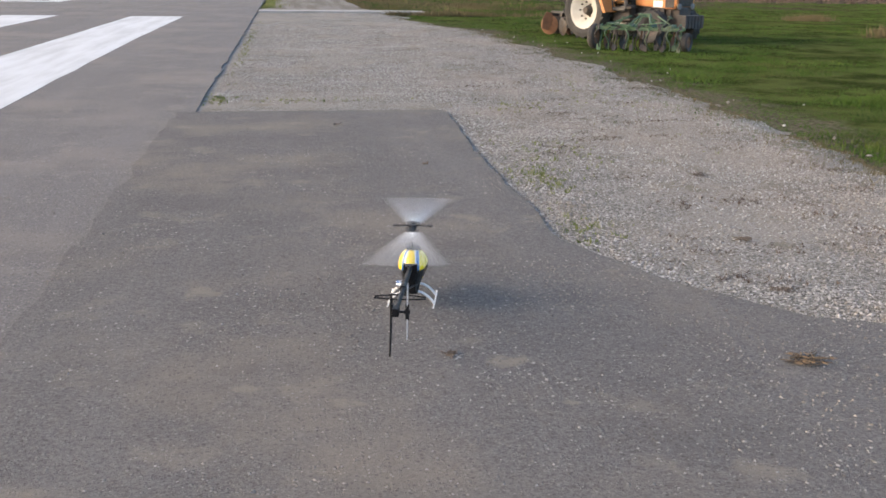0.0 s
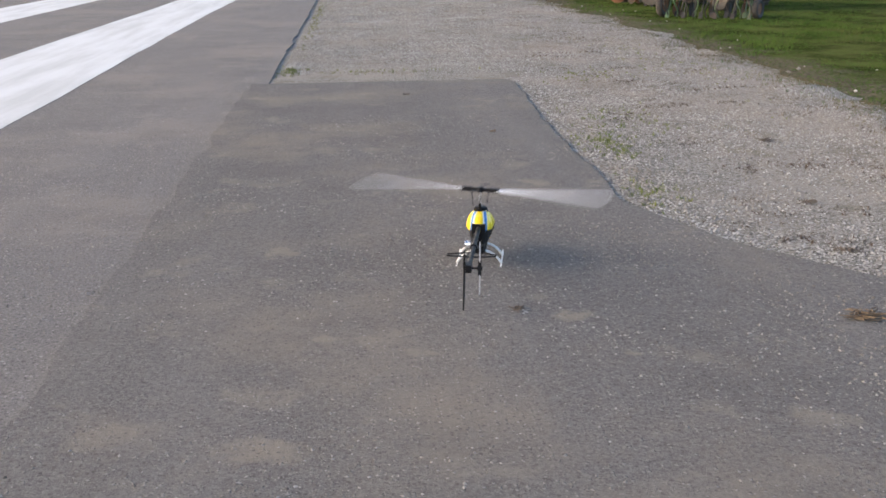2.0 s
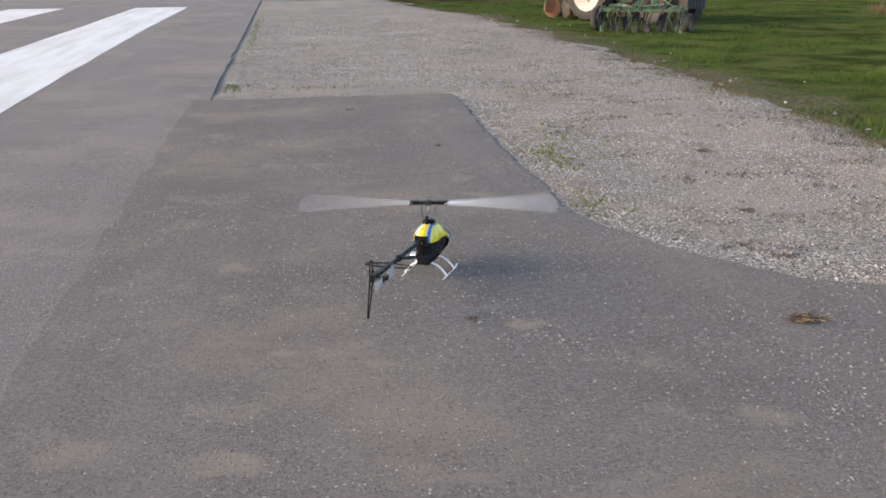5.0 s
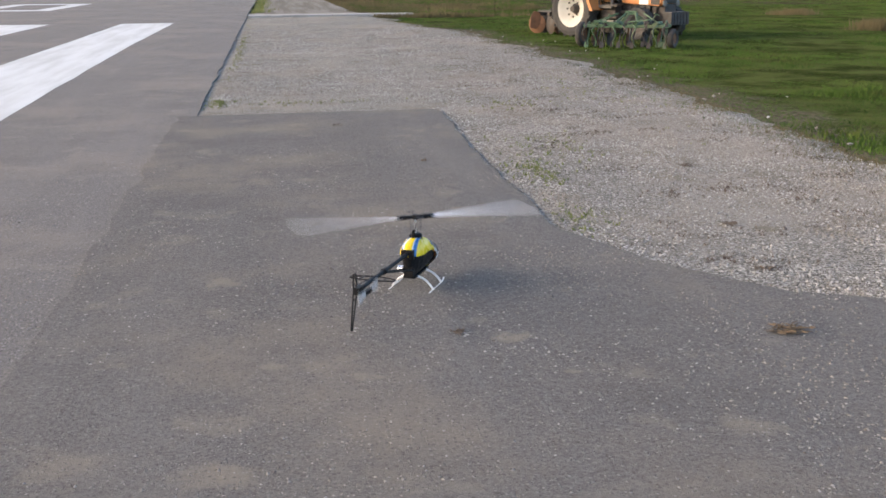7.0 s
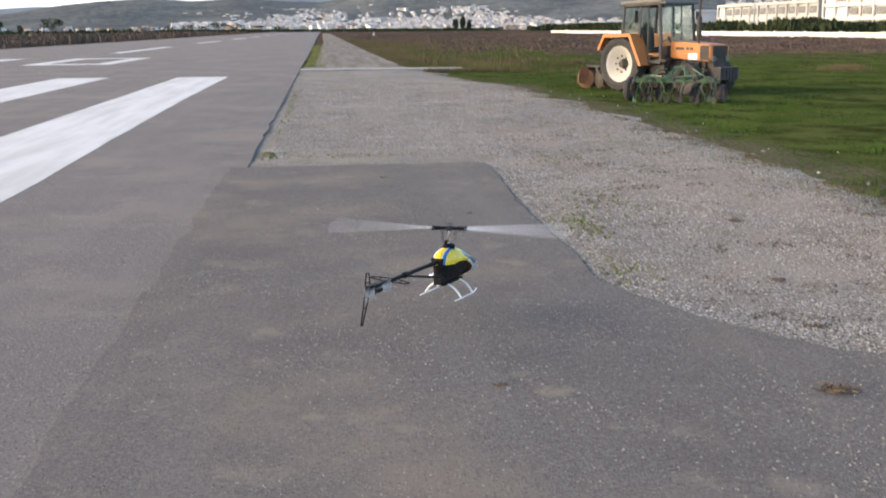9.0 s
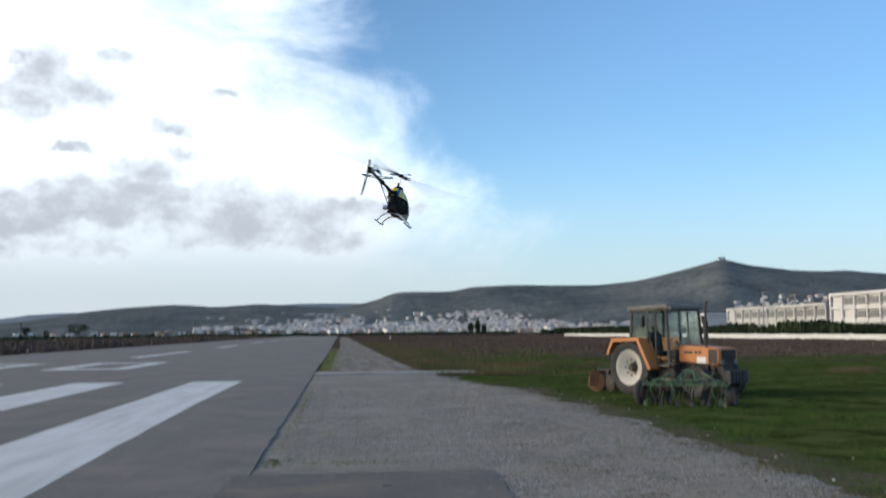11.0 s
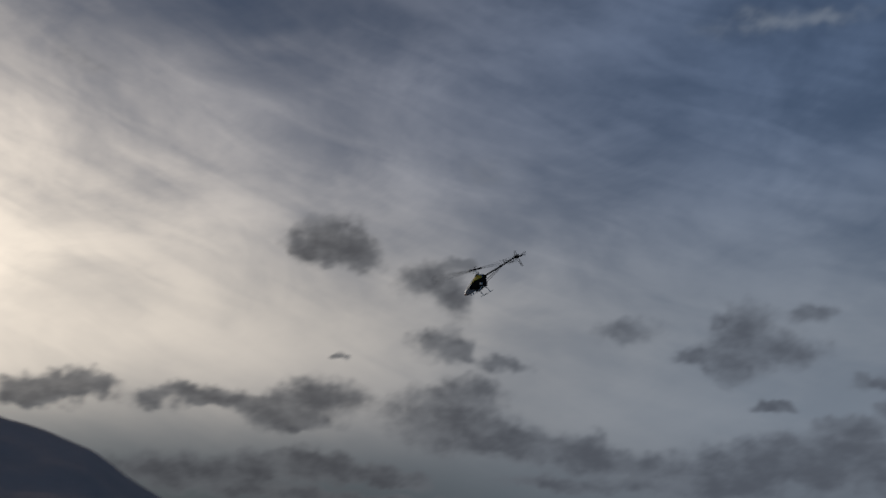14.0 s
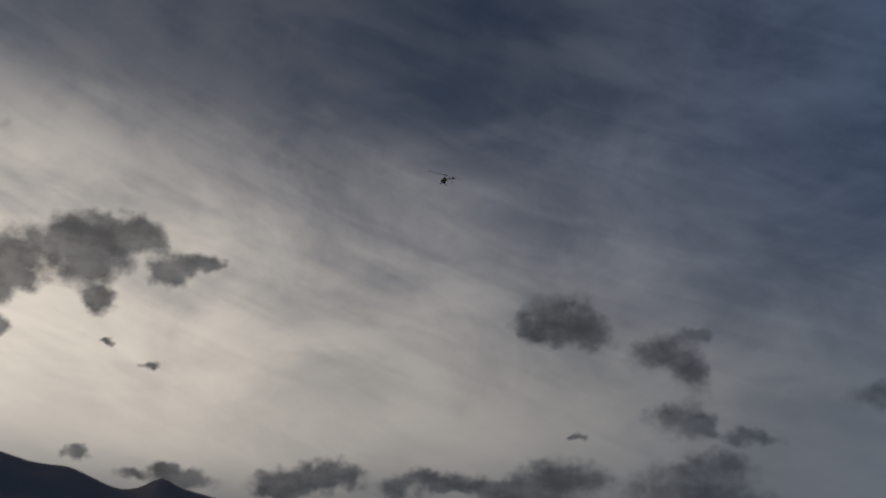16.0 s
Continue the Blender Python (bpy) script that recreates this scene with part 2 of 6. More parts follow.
def asphalt(name, dark, light, dust, stone, grit, stains=()):
    """Worn asphalt: fine grain, scattered chips, dusty and oily patches, wheel tracks."""
    m, n, s, p = material(name, 0.95)
    fine = n.math("ADD", n.math("MULTIPLY", n.noise(p, 210.0, 2, 0.8), 0.45), n.math("MULTIPLY", n.noise(p, 60.0, 4, 0.75), 0.55))
    chip = n.split(n.cells(p, grit, "Color"))[0]
    near = n.cells(p, grit)
    dots = n.math("MULTIPLY", n.step(chip, 0.84, 0.90), n.step(near, 0.28, 0.42, 1.0, 0.0))
    pits = n.math("MULTIPLY", n.step(chip, 0.12, 0.18, 1.0, 0.0), n.step(near, 0.3, 0.5, 1.0, 0.0))
    patch, spot, blot = n.noise(p, 0.42, 6, 0.62), n.noise(p, 1.9, 5, 0.6), n.noise(p, 0.9, 7, 0.7)
    track = n.noise(n.vec("MULTIPLY", p, (1.5, 0.16, 1.0)), 1.0, 5, 0.6)
    c = n.mix(n.step(fine, 0.36, 0.66), dark, light)
    speck = n.split(n.cells(p, grit * 1.9, "Color"))[1]
    c = n.mix(n.math("MULTIPLY", n.step(speck, 0.78, 0.84), n.step(n.cells(p, grit * 1.9), 0.25, 0.45, 0.5, 0.0)), c, stone)
    c = n.mix(n.math("MULTIPLY", n.step(speck, 0.16, 0.22, 1.0, 0.0), n.step(n.cells(p, grit * 1.9), 0.25, 0.5, 0.7, 0.0)), c, tuple(v * 0.45 for v in dark))
    c = n.mix(n.math("MULTIPLY", n.step(track, 0.44, 0.66), 0.22), c, light)
    c = n.mix(n.math("MULTIPLY", n.step(patch, 0.46, 0.64), 0.62), c, dust)
    c = n.mix(n.math("MULTIPLY", n.step(spot, 0.57, 0.68), 0.36), c, tuple(v * 1.15 for v in dust))
    c = n.mix(n.math("MULTIPLY", n.step(blot, 0.48, 0.70), 0.32), c, dark)
    loose = n.vec("ADD", p, n.vec("MULTIPLY", n.vec("SUBTRACT", n.noise(p, 3.2, 5, 0.65, True), (0.5, 0.5, 0.5)), (0.5, 0.5, 0.0)))
    for sx, sy, sr, strength in stains:
        d = n.vec("LENGTH", n.vec("MULTIPLY", n.vec("SUBTRACT", loose, (sx, sy, 0.0)), (1 / sr, 1 / sr, 0.0)))
        c = n.mix(n.step(d, 0.4, 1.1, strength, 0.0), c, tuple(v * 1.12 for v in dust))
    c = n.mix(n.math("MULTIPLY", dots, n.step(spot, 0.35, 0.65, 0.2, 0.75)), c, stone)
    c = n.mix(n.math("MULTIPLY", pits, 0.4), c, tuple(v * 0.5 for v in dark))
    n.put(s.inputs["Base Color"], c)
    s.inputs["Specular IOR Level"].default_value = 0.1
    bump(n, s, n.math("ADD", n.math("MULTIPLY", dots, 0.8), fine), 0.010, 0.9)
    return m


# dried mud and dust: x, y, radius, strength
STAINS = [(-0.25, 3.19, 0.15, 0.6), (-0.81, 3.34, 0.16, 0.4), (1.04, 4.29, 0.08, 0.7), (-0.37, 5.46, 0.09, 0.5), (-0.07, 4.14, 0.08, 0.45), (1.67, 3.15, 0.13, 0.45), (1.36, 6.95, 0.13, 0.5), (1.21, 3.84, 0.07, 0.5), (0.3, 3.95, 0.06, 0.4)]
PAD = asphalt("asphalt_pad", (0.080, 0.074, 0.069), (0.183, 0.172, 0.160), (0.199, 0.171, 0.138), (0.233, 0.224, 0.210), 60.0,
              STAINS)
RUNWAY = asphalt("asphalt_runway", (0.103, 0.097, 0.090), (0.215, 0.199, 0.188), (0.210, 0.186, 0.162), (0.330, 0.317, 0.300), 48.0)


def gravel_material():
    m, n, s, p = material("gravel_bed", 0.95)
    c1 = n.split(n.cells(p, 75.0, "Color"))[0]
    d1 = n.cells(p, 75.0)
    big, mid = n.noise(p, 0.35, 6, 0.6), n.noise(p, 1.6, 5, 0.6)
    c = n.mix(n.step(c1, 0.1, 0.9), (0.112, 0.104, 0.090), (0.352, 0.334, 0.300))
    c = n.mix(n.math("MULTIPLY", n.step(big, 0.44, 0.60), 0.7), c, (0.300, 0.270, 0.229))
    c = n.mix(n.math("MULTIPLY", n.step(mid, 0.52, 0.72), 0.6), c, (0.154, 0.124, 0.090))
    c = n.mix(n.math("MULTIPLY", n.step(n.noise(p, 0.8, 5), 0.60, 0.74), 0.4), c, (0.120, 0.128, 0.053))
    dirt = n.mix(n.step(n.noise(n.vec("MULTIPLY", p, (2.2, 0.12, 1)), 1.0, 5), 0.4, 0.62), (0.150, 0.131, 0.105), (0.247, 0.225, 0.191))
    c = n.mix(n.step(n.split(p)[1], 42.0, 47.0, 0.0, 0.8), c, dirt)
    n.put(s.inputs["Base Color"], c)
    speck = n.noise(p, 55.0, 4, 0.8)
    n.put(s.inputs["Base Color"], n.mix(n.step(speck, 0.38, 0.60, 0.5, 0.0), c, (0.086, 0.075, 0.061)))
    s.inputs["Specular IOR Level"].default_value = 0.05
    bump(n, s, n.math("ADD", n.math("MULTIPLY", d1, -0.5), speck), 0.010, 0.9)
    return m


def ground_material():
    m, n, s, p = material("field", 0.95)
    x, y, z = n.split(p)
    big, mid, fine = n.noise(p, 0.06, 6, 0.6), n.noise(p, 0.7, 6, 0.62), n.noise(p, 14.0, 4, 0.7)
    green = n.mix(n.step(mid, 0.38, 0.62), (0.022, 0.032, 0.009), (0.070, 0.086, 0.026))
    green = n.mix(n.math("MULTIPLY", n.step(fine, 0.48, 0.72), 0.6), green, (0.109, 0.086, 0.045))
    brown = n.mix(n.step(mid, 0.3, 0.7), (0.054, 0.041, 0.032), (0.101, 0.075, 0.057))
    brown = n.mix(n.math("MULTIPLY", n.step(fine, 0.5, 0.8), 0.5), brown, (0.128, 0.090, 0.060))
    far = n.step(n.math("ADD", y, n.math("MULTIPLY", big, 60.0)), 78.0, 100.0)
    side = n.step(x, -31.0, -29.0, 1.0, 0.0)
    tall = n.math("MAXIMUM", far, side)
    verge = n.math("ADD", x, n.math("MULTIPLY", n.math("SUBTRACT", n.noise(p, 0.9, 6, 0.65), 0.5), 2.6))
    soil = n.math("MULTIPLY", n.step(verge, 6.1, 7.0, 0.85, 0.0), n.step(y, 30.0, 38.0, 1.0, 0.0))
    green = n.mix(soil, green, n.mix(n.step(fine, 0.35, 0.65), (0.060, 0.049, 0.034), (0.150, 0.128, 0.095)))
    n.put(s.inputs["Base Color"], n.mix(tall, green, brown))
    s.inputs["Specular IOR Level"].default_value = 0.0
    bump(n, s, n.math("ADD", mid, fine), 0.05, 0.8)
    return m


def leafy(name, a, b, rough=0.8, withered=None):
    m, n, s, p = material(name, rough)
    s.inputs["Specular IOR Level"].default_value = 0.08
    island = n.tree.nodes.new("ShaderNodeNewGeometry").outputs["Random Per Island"]
    big = n.step(n.noise(p, 0.32, 6, 0.62), 0.3, 0.7)
    c = n.mix(n.math("ADD", n.math("MULTIPLY", island, 0.4), n.math("MULTIPLY", big, 0.6)), a, b)
    if withered:
        c = n.mix(n.step(n.noise(n.vec("MULTIPLY", p, (0.8, 1.0, 1.0)), 0.75, 6, 0.65), 0.50, 0.66, 0.0, 0.7), c, withered)
        c = n.mix(n.step(n.noise(p, 2.1, 4, 0.6), 0.50, 0.66, 0.0, 0.55), c, tuple(v * 0.55 for v in a))
    n.put(s.inputs["Base Color"], c)
    return m


def hill_material(name, a, b, scale, relief=12.0):
    m, n, s, p = material(name, 1.0)
    f = n.noise(p, scale, 8, 0.65)
    g = n.noise(p, scale * 8, 5, 0.6)
    n.put(s.inputs["Base Color"], n.mix(n.step(n.math("ADD", n.math("MULTIPLY", f, 0.6), n.math("MULTIPLY", g, 0.4)), 0.35, 0.65), a, b))
    bump(n, s, g, relief, 0.8)
    s.inputs["Specular IOR Level"].default_value = 0.0
    return m


def paint_marking():
    m, n, s, p = material("road_paint", 0.8)
    worn = n.noise(p, 5.0, 6, 0.7)
    fine = n.noise(p, 60.0, 3, 0.7)
    long = n.noise(n.vec("MULTIPLY", p, (3.0, 0.3, 1)), 1.0, 5)
    f = n.step(n.math("ADD", n.math("MULTIPLY", worn, 0.55), n.math("MULTIPLY", fine, 0.45)), 0.55, 0.70, 0.0, 0.6)
    c = n.mix(n.step(long, 0.35, 0.7), (0.50, 0.51, 0.505), (0.39, 0.395, 0.385))
    n.put(s.inputs["Base Color"], n.mix(f, c, (0.26, 0.25, 0.24)))
    bump(n, s, fine, 0.003)
    return m


def stone_material(name, low, high, soil=0.0):
    m, n, s, p = material(name, 0.9)
    island = n.tree.nodes.new("ShaderNodeNewGeometry").outputs["Random Per Island"]
    c = n.mix(n.math("POWER", island, 1.3), low, high)
    c = n.mix(n.math("MULTIPLY", n.noise(p, 90.0, 3), 0.4), c, (0.255, 0.217, 0.173))
    earth = n.step(n.noise(n.vec("MULTIPLY", p, (1.0, 0.55, 1.0)), 0.8, 6, 0.62), 0.46, 0.62, 0.0, 0.48)
    c = n.mix(earth, c, (0.277, 0.232, 0.184))
    if soil:                                     # pale packed streaks and dark damp soil
        pale = n.step(n.noise(n.vec("MULTIPLY", p, (0.32, 1.1, 1.0)), 1.0, 6, 0.6), 0.54, 0.68, 0.0, 0.7)
        damp = n.step(n.noise(n.vec("MULTIPLY", p, (1.0, 1.5, 1.0)), 0.8, 7, 0.66), 0.52, 0.66, 0.0, soil)
        c = n.mix(pale, c, (0.38, 0.365, 0.34))
        c = n.mix(damp, c, (0.115, 0.092, 0.070))
    n.put(s.inputs["Base Color"], c)
    return m


GRAVEL, FIELD, MARKING, STONE = gravel_material(), ground_material(), paint_marking(), stone_material("gravel_stone", (0.065, 0.061, 0.056), (0.50, 0.485, 0.46), 0.62)
GRIT = stone_material("asphalt_grit", (0.022, 0.021, 0.020), (0.31, 0.298, 0.282))
CONCRETE = plain("old_concrete", (0.30, 0.29, 0.27), 0.9, 0, 0.6, 12.0, (0.2, 0.18, 0.15), 0.002)
GRASS = leafy("grass_blades", (0.020, 0.048, 0.008), (0.085, 0.140, 0.028), 0.8, (0.085, 0.080, 0.032))
WEED = leafy("weed_leaves", (0.085, 0.105, 0.03), (0.23, 0.235, 0.10))
STRAW = leafy("dry_straw", (0.075, 0.052, 0.036), (0.175, 0.130, 0.085))
DRY = leafy("dry_grass", (0.060, 0.055, 0.026), (0.150, 0.118, 0.066))
RUST_WEED = leafy("rusty_scrub", (0.070, 0.053, 0.043), (0.135, 0.100, 0.080))
HEDGE = leafy("dark_leaves", (0.012, 0.020, 0.010), (0.045, 0.058, 0.026))
BARK = plain("bark", (0.10, 0.075, 0.055), 0.95, 0, 0.5, 20.0)
# Blue-grey haze of distance is mixed into both hill colours.
HILL = hill_material("hazed_woods", (0.074, 0.086, 0.088), (0.150, 0.160, 0.156), 0.006)
FAR_HILL = hill_material("hazed_far_hill", (0.16, 0.19, 0.21), (0.20, 0.23, 0.25), 0.003)
# Raised well above bare rock: the backlit haze sits in this colour.
MOUNTAIN = hill_material("hazed_rock", (0.56, 0.425, 0.355), (0.61, 0.465, 0.39), 0.004, 3.0)
WHITEWASH = plain("white_render", (0.58, 0.575, 0.555), 0.9, 0, 0.4, 0.8, (0.45, 0.41, 0.36), 0.01)
CREAM = plain("cream_render", (0.50, 0.50, 0.475), 0.9, 0, 0.4, 0.8, (0.34, 0.31, 0.27), 0.01)
TILE = plain("roof_tile", (0.32, 0.15, 0.09), 0.9, 0, 0.5, 1.5, (0.2, 0.12, 0.09), 0.02)
PALE_PANE = plain("dull_window", (0.20, 0.20, 0.19), 0.2, 0, 0.4, 1.2)
GLASS_DARK = plain("dark_window", (0.03, 0.035, 0.04), 0.15, 0, 0.2, 2.0)
STEEL = plain("grey_steel", (0.35, 0.35, 0.36), 0.45, 0.6, 0.4, 6.0)

# ---- mesh helpers ----


def mesh_object(name, verts, faces, mat, parent=None):
    me = bpy.data.meshes.new(name)
    me.from_pydata([tuple(v) for v in verts], [], [tuple(f) for f in faces])
    me.materials.append(mat)
    me.update()
    ob = new(name, me)
    ob.parent = parent
    return ob


def part(name, bm, mat, parent=None, label="", smooth=False):
    me = bpy.data.meshes.new(name)
    bmesh.ops.recalc_face_normals(bm, faces=bm.faces)
    bm.to_mesh(me)
    bm.free()
    me.materials.append(mat)
    if smooth:
        for f in me.polygons:
            f.use_smooth = True
    ob = new(name, me)
    ob.parent = parent
    if label:
        ob["label"] = label
    return ob


def thing(name, m, label, category, group="", kind=""):
    ob = new(name)
    ob.matrix_world = m
    return tagged(ob, label, category, group, kind)


def add_box(bm, size, m=None, bevel=0.0):
    made = bmesh.ops.create_cube(bm, size=1.0)["verts"]
    bmesh.ops.scale(bm, verts=made, vec=size)
    if bevel:
        edges = list({e for v in made for e in v.link_edges})
        got = bmesh.ops.bevel(bm, geom=edges, offset=bevel, segments=2, affect="EDGES", profile=0.7)
        made = list({v for f in got["faces"] for v in f.verts} | {v for v in made if v.is_valid})
    if m is not None:
        bmesh.ops.transform(bm, matrix=m, verts=made)
    return made


def add_rod(bm, a, b, r1, r2=None, seg=8):
    a, b = Vector(a), Vector(b)
    turn = (b - a).to_track_quat("Z", "Y").to_matrix().to_4x4()
    m = Matrix.Translation((a + b) / 2) @ turn
    return bmesh.ops.create_cone(bm, cap_ends=True, segments=seg, radius1=r1, radius2=r1 if r2 is None else r2, depth=(b - a).length, matrix=m)["verts"]


def add_tube(bm, points, r, seg=8):
    """A round bar along a bent line, all in one mesh."""
    pts = [Vector(p) for p in points]
    rings = []
    for k, p in enumerate(pts):
        d = (pts[min(k + 1, len(pts) - 1)] - pts[max(k - 1, 0)]).normalized()
        side = d.orthogonal().normalized() if k == 0 else (rings_side - d * rings_side.dot(d)).normalized()
        rings_side = side
        other = d.cross(side)
        rings.append([bm.verts.new(p + (side * math.cos(q) + other * math.sin(q)) * r) for q in (2 * math.pi * i / seg for i in range(seg))])
    for a, b in zip(rings, rings[1:]):
        for i in range(seg):
            bm.faces.new((a[i], a[(i + 1) % seg], b[(i + 1) % seg], b[i]))
    bm.faces.new(rings[0])
    bm.faces.new(list(reversed(rings[-1])))


def add_lathe(bm, profile, axis_m, seg=24, closed=True):
    """Turns (radius, height) points round the z axis of axis_m."""
    rings = []
    for r, h in profile:
        rings.append([bm.verts.new(axis_m @ Vector((r * math.cos(2 * math.pi * i / seg), r * math.sin(2 * math.pi * i / seg), h))) for i in range(seg)])
    for a, b in zip(rings, rings[1:] + (rings[:1] if closed else [])):
        for i in range(seg):
            bm.faces.new((a[i], a[(i + 1) % seg], b[(i + 1) % seg], b[i]))
    if not closed:
        bm.faces.new(rings[0])
        bm.faces.new(list(reversed(rings[-1])))


def prism(bm, outline, depth, m=None):
    """A flat outline (x, z) made depth thick along y, centred."""
    a = [bm.verts.new((x, -depth / 2, z)) for x, z in outline]
    b = [bm.verts.new((x, depth / 2, z)) for x, z in outline]
    k = len(outline)
    bm.faces.new(a)
    bm.faces.new(list(reversed(b)))
    for i in range(k):
        bm.faces.new((a[i], a[(i + 1) % k], b[(i + 1) % k], b[i]))
    if m is not None:
        bmesh.ops.transform(bm, matrix=m, verts=a + b)
    return a + b


def rag(x, y, s, amount, seed=0.0):
    return noise.noise(Vector((x * s, y * s, seed))) * amount


# ---- ground ----


def pad_right(y):
    return float(np.interp(y, [4.2, 4.35, 4.5, 4.7, 4.95, 5.25, 5.5, 5.9, 6.3, 7.0, 8.2, 9.7, 12.2, 12.7], [15.0, 3.9, 3.06, 2.66, 2.46, 2.25, 2.11, 1.91, 1.82, 1.82, 1.83, 1.88, 2.0, 1.92]))


def grass_edge(y):
    """Where the gravel ends and the grass begins."""
    e = np.interp(y, [-10, 8, 12, 18, 23, 30, 33, 42, 46, 75, 150, 400], [5.2, 5.35, 5.5, 5.7, 5.7, 5.5, 4.8, 4.0, 3.6, 3.4, 3.3, 3.2])
    return float(e) + rag(0, y, 0.5, 0.35, 2.0) + rag(0, y, 2.3, 0.16, 5.0)


def strip(name, ys, x0, x1, cols, height, mat, depth=0.1):
    """A sheet between two edges, with a skirt that goes into the ground."""
    verts, faces = [], []
    wide = cols + 3
    for y in ys:
        a, b = x0(y), x1(y)
        verts.append((a, y, height(a, y) - depth))
        for c in range(cols + 1):
            x = a + (b - a) * c / cols
            verts.append((x, y, height(x, y)))
        verts.append((b, y, height(b, y) - depth))
    for r in range(len(ys) - 1):
        for c in range(wide - 1):
            k = r * wide + c
            faces.append((k, k + 1, k + wide + 1, k + wide))
    for r in (0, len(ys) - 1):
        row = [r * wide + c for c in range(1, wide - 1)]
        low = len(verts)
        verts += [(verts[i][0], verts[i][1], verts[i][2] - depth) for i in row]
        for c in range(len(row) - 1):
            f = (row[c], row[c + 1], low + c + 1, low + c)
            faces.append(f if r else f[::-1])
    return mesh_object(name, verts, faces, mat)


def bed_height(x, y):
    """The gravel lies a little proud of the soil and thins out into the grass."""
    out = x - grass_edge(y) + 0.30 + rag(x, y, 0.9, 0.28) + rag(x, y, 3.1, 0.16)
    f = min(max(out / 0.75, 0.0), 1.0) if y < 44 else 0.0
    groove = 0.014 * min(max((-0.70 - x) / 0.2, 0.0), 1.0) if 13.0 < y < 46 else 0.0
    return -0.012 - groove + rag(x, y, 0.5, 0.012) + rag(x, y, 2.6, 0.008) - 0.085 * f * f * (3 - 2 * f)


def build_ground():
    rings = [0.0, 6, 10, 16, 24, 36, 50, 70, 100, 150, 250, 400, 700, 1200, 2200, 4900]
    verts, faces = [(0, 0, -0.07)], []
    seg = 96
    for r in rings[1:]:
        for i in range(seg):
            a = 2 * math.pi * i / seg
            verts.append((r * math.cos(a), r * math.sin(a), -0.07))
    for i in range(seg):
        faces.append((0, 1 + i, 1 + (i + 1) % seg))
    for k in range(len(rings) - 2):
        for i in range(seg):
            a, b = 1 + k * seg + i, 1 + k * seg + (i + 1) % seg
            faces.append((a, a + seg, b + seg, b))
    tagged(mesh_object("ground", verts, faces, FIELD), "green grass and brown ploughed field beside a runway", "field", kind="structure")
    ys = [-60, -20, 0, 5, 10, 13, 14.5, 16] + [16 + 0.4 * k for k in range(1, 95)] + [60, 80, 120, 200, 400, 800, 1200]
    runway = strip("runway", ys, lambda y: -29.6, lambda y: -0.94 + (rag(0, y, 0.9, 0.06) + rag(0, y, 3.7, 0.05) if y < 60 else 0.06), 30, lambda x, y: 0.0, RUNWAY, 0.12)
    tagged(runway, "worn light grey asphalt runway with a broken edge", "runway", kind="structure")
    ys = [-8 + 0.5 * k for k in range(20)] + [2 + 0.1 * k for k in range(105)]
    pad = strip("pavement", ys, lambda y: -1.16 + rag(3, y, 1.7, 0.07) + rag(3, y, 7, 0.03), lambda y: pad_right(y) + (rag(7, y, 2.2, 0.05) + rag(7, y, 9, 0.03) if y > 4.4 else 0),
                24, lambda x, y: 0.008 + rag(x, y, 0.4, 0.004), PAD, 0.12)
    tagged(pad, "dark grey asphalt apron patch with dusty stains", "pavement", kind="structure")
    ys = [-8 + 1.0 * k for k in range(11)] + [3 + 0.2 * k for k in range(90)] + [21 + 0.5 * k for k in range(60)] + [52, 56, 60, 70, 80, 100, 130, 170, 230, 300, 400]
    bed = strip("gravel_ground", ys, lambda y: -1.0 if y < 46 else -0.35 + rag(1, y, 0.2, 0.3) + max(0.0, min(1.0, (y - 60) / 80)) * 0.6, lambda y: grass_edge(y) + (0.75 if y < 44 else 0.0), 56,
                bed_height, GRAVEL, 0.1)
    tagged(bed, "pale crushed stone track with weeds between", "gravel", kind="structure")
    bm = bmesh.new()
    for k in range(4):
        add_box(bm, (1.64, 1.1, 0.15), pose(-0.05 + 1.66 * k, 41.8 + 0.05 * (k % 2), -0.01, 0, 0.3 * (k % 2), 0), 0.02)
    tagged(part("drain_slab", bm, CONCRETE), "cracked pale concrete slabs across the gravel track", "concrete slab", kind="structure")


build_ground()


def marking(name, boxes):
    """White paint: one flat mesh of rectangles x0, x1, y0, y1."""
    bm = bmesh.new()
    for x0, x1, y0, y1 in boxes:
        steps = max(1, int((y1 - y0) / 1.5))
        left = [bm.verts.new((x0 + rag(x0, y0 + (y1 - y0) * k / steps, 1.1, 0.03), y0 + (y1 - y0) * k / steps, 0.004)) for k in range(steps + 1)]
        right = [bm.verts.new((x1 + max(0.0, 0.33 * (1 - y0 / 24.0 - (y1 - y0) * k / steps / 24.0)) + rag(x1, y0 + (y1 - y0) * k / steps, 1.1, 0.03), y0 + (y1 - y0) * k / steps, 0.004)) for k in range(steps + 1)]
        for k in range(steps):
            bm.faces.new((left[k], right[k], right[k + 1], left[k + 1]))
    return tagged(part(name, bm, MARKING), "worn white paint on the runway asphalt", "runway marking", "runway markings", "structure")


for k in range(6):
    x = -5.12 - 4.22 * k
    marking("runway_stripe", [(x, x + 1.76, 4.0, 37.2 + 0.28 * k)])
for x in (-14.75, -22.1):
    marking("runway_digit", [(x, x + 4.3, 52.0, 53.6), (x, x + 4.3, 62.6, 64.2), (x, x + 0.9, 53.6, 62.6), (x + 3.4, x + 4.3, 53.6, 62.6)])
for k in range(8):
    marking("centre_line_dash", [(-15.65, -14.75, 78 + 51 * k, 105 + 51 * k)])

# ---- hills, mountain, distance ----


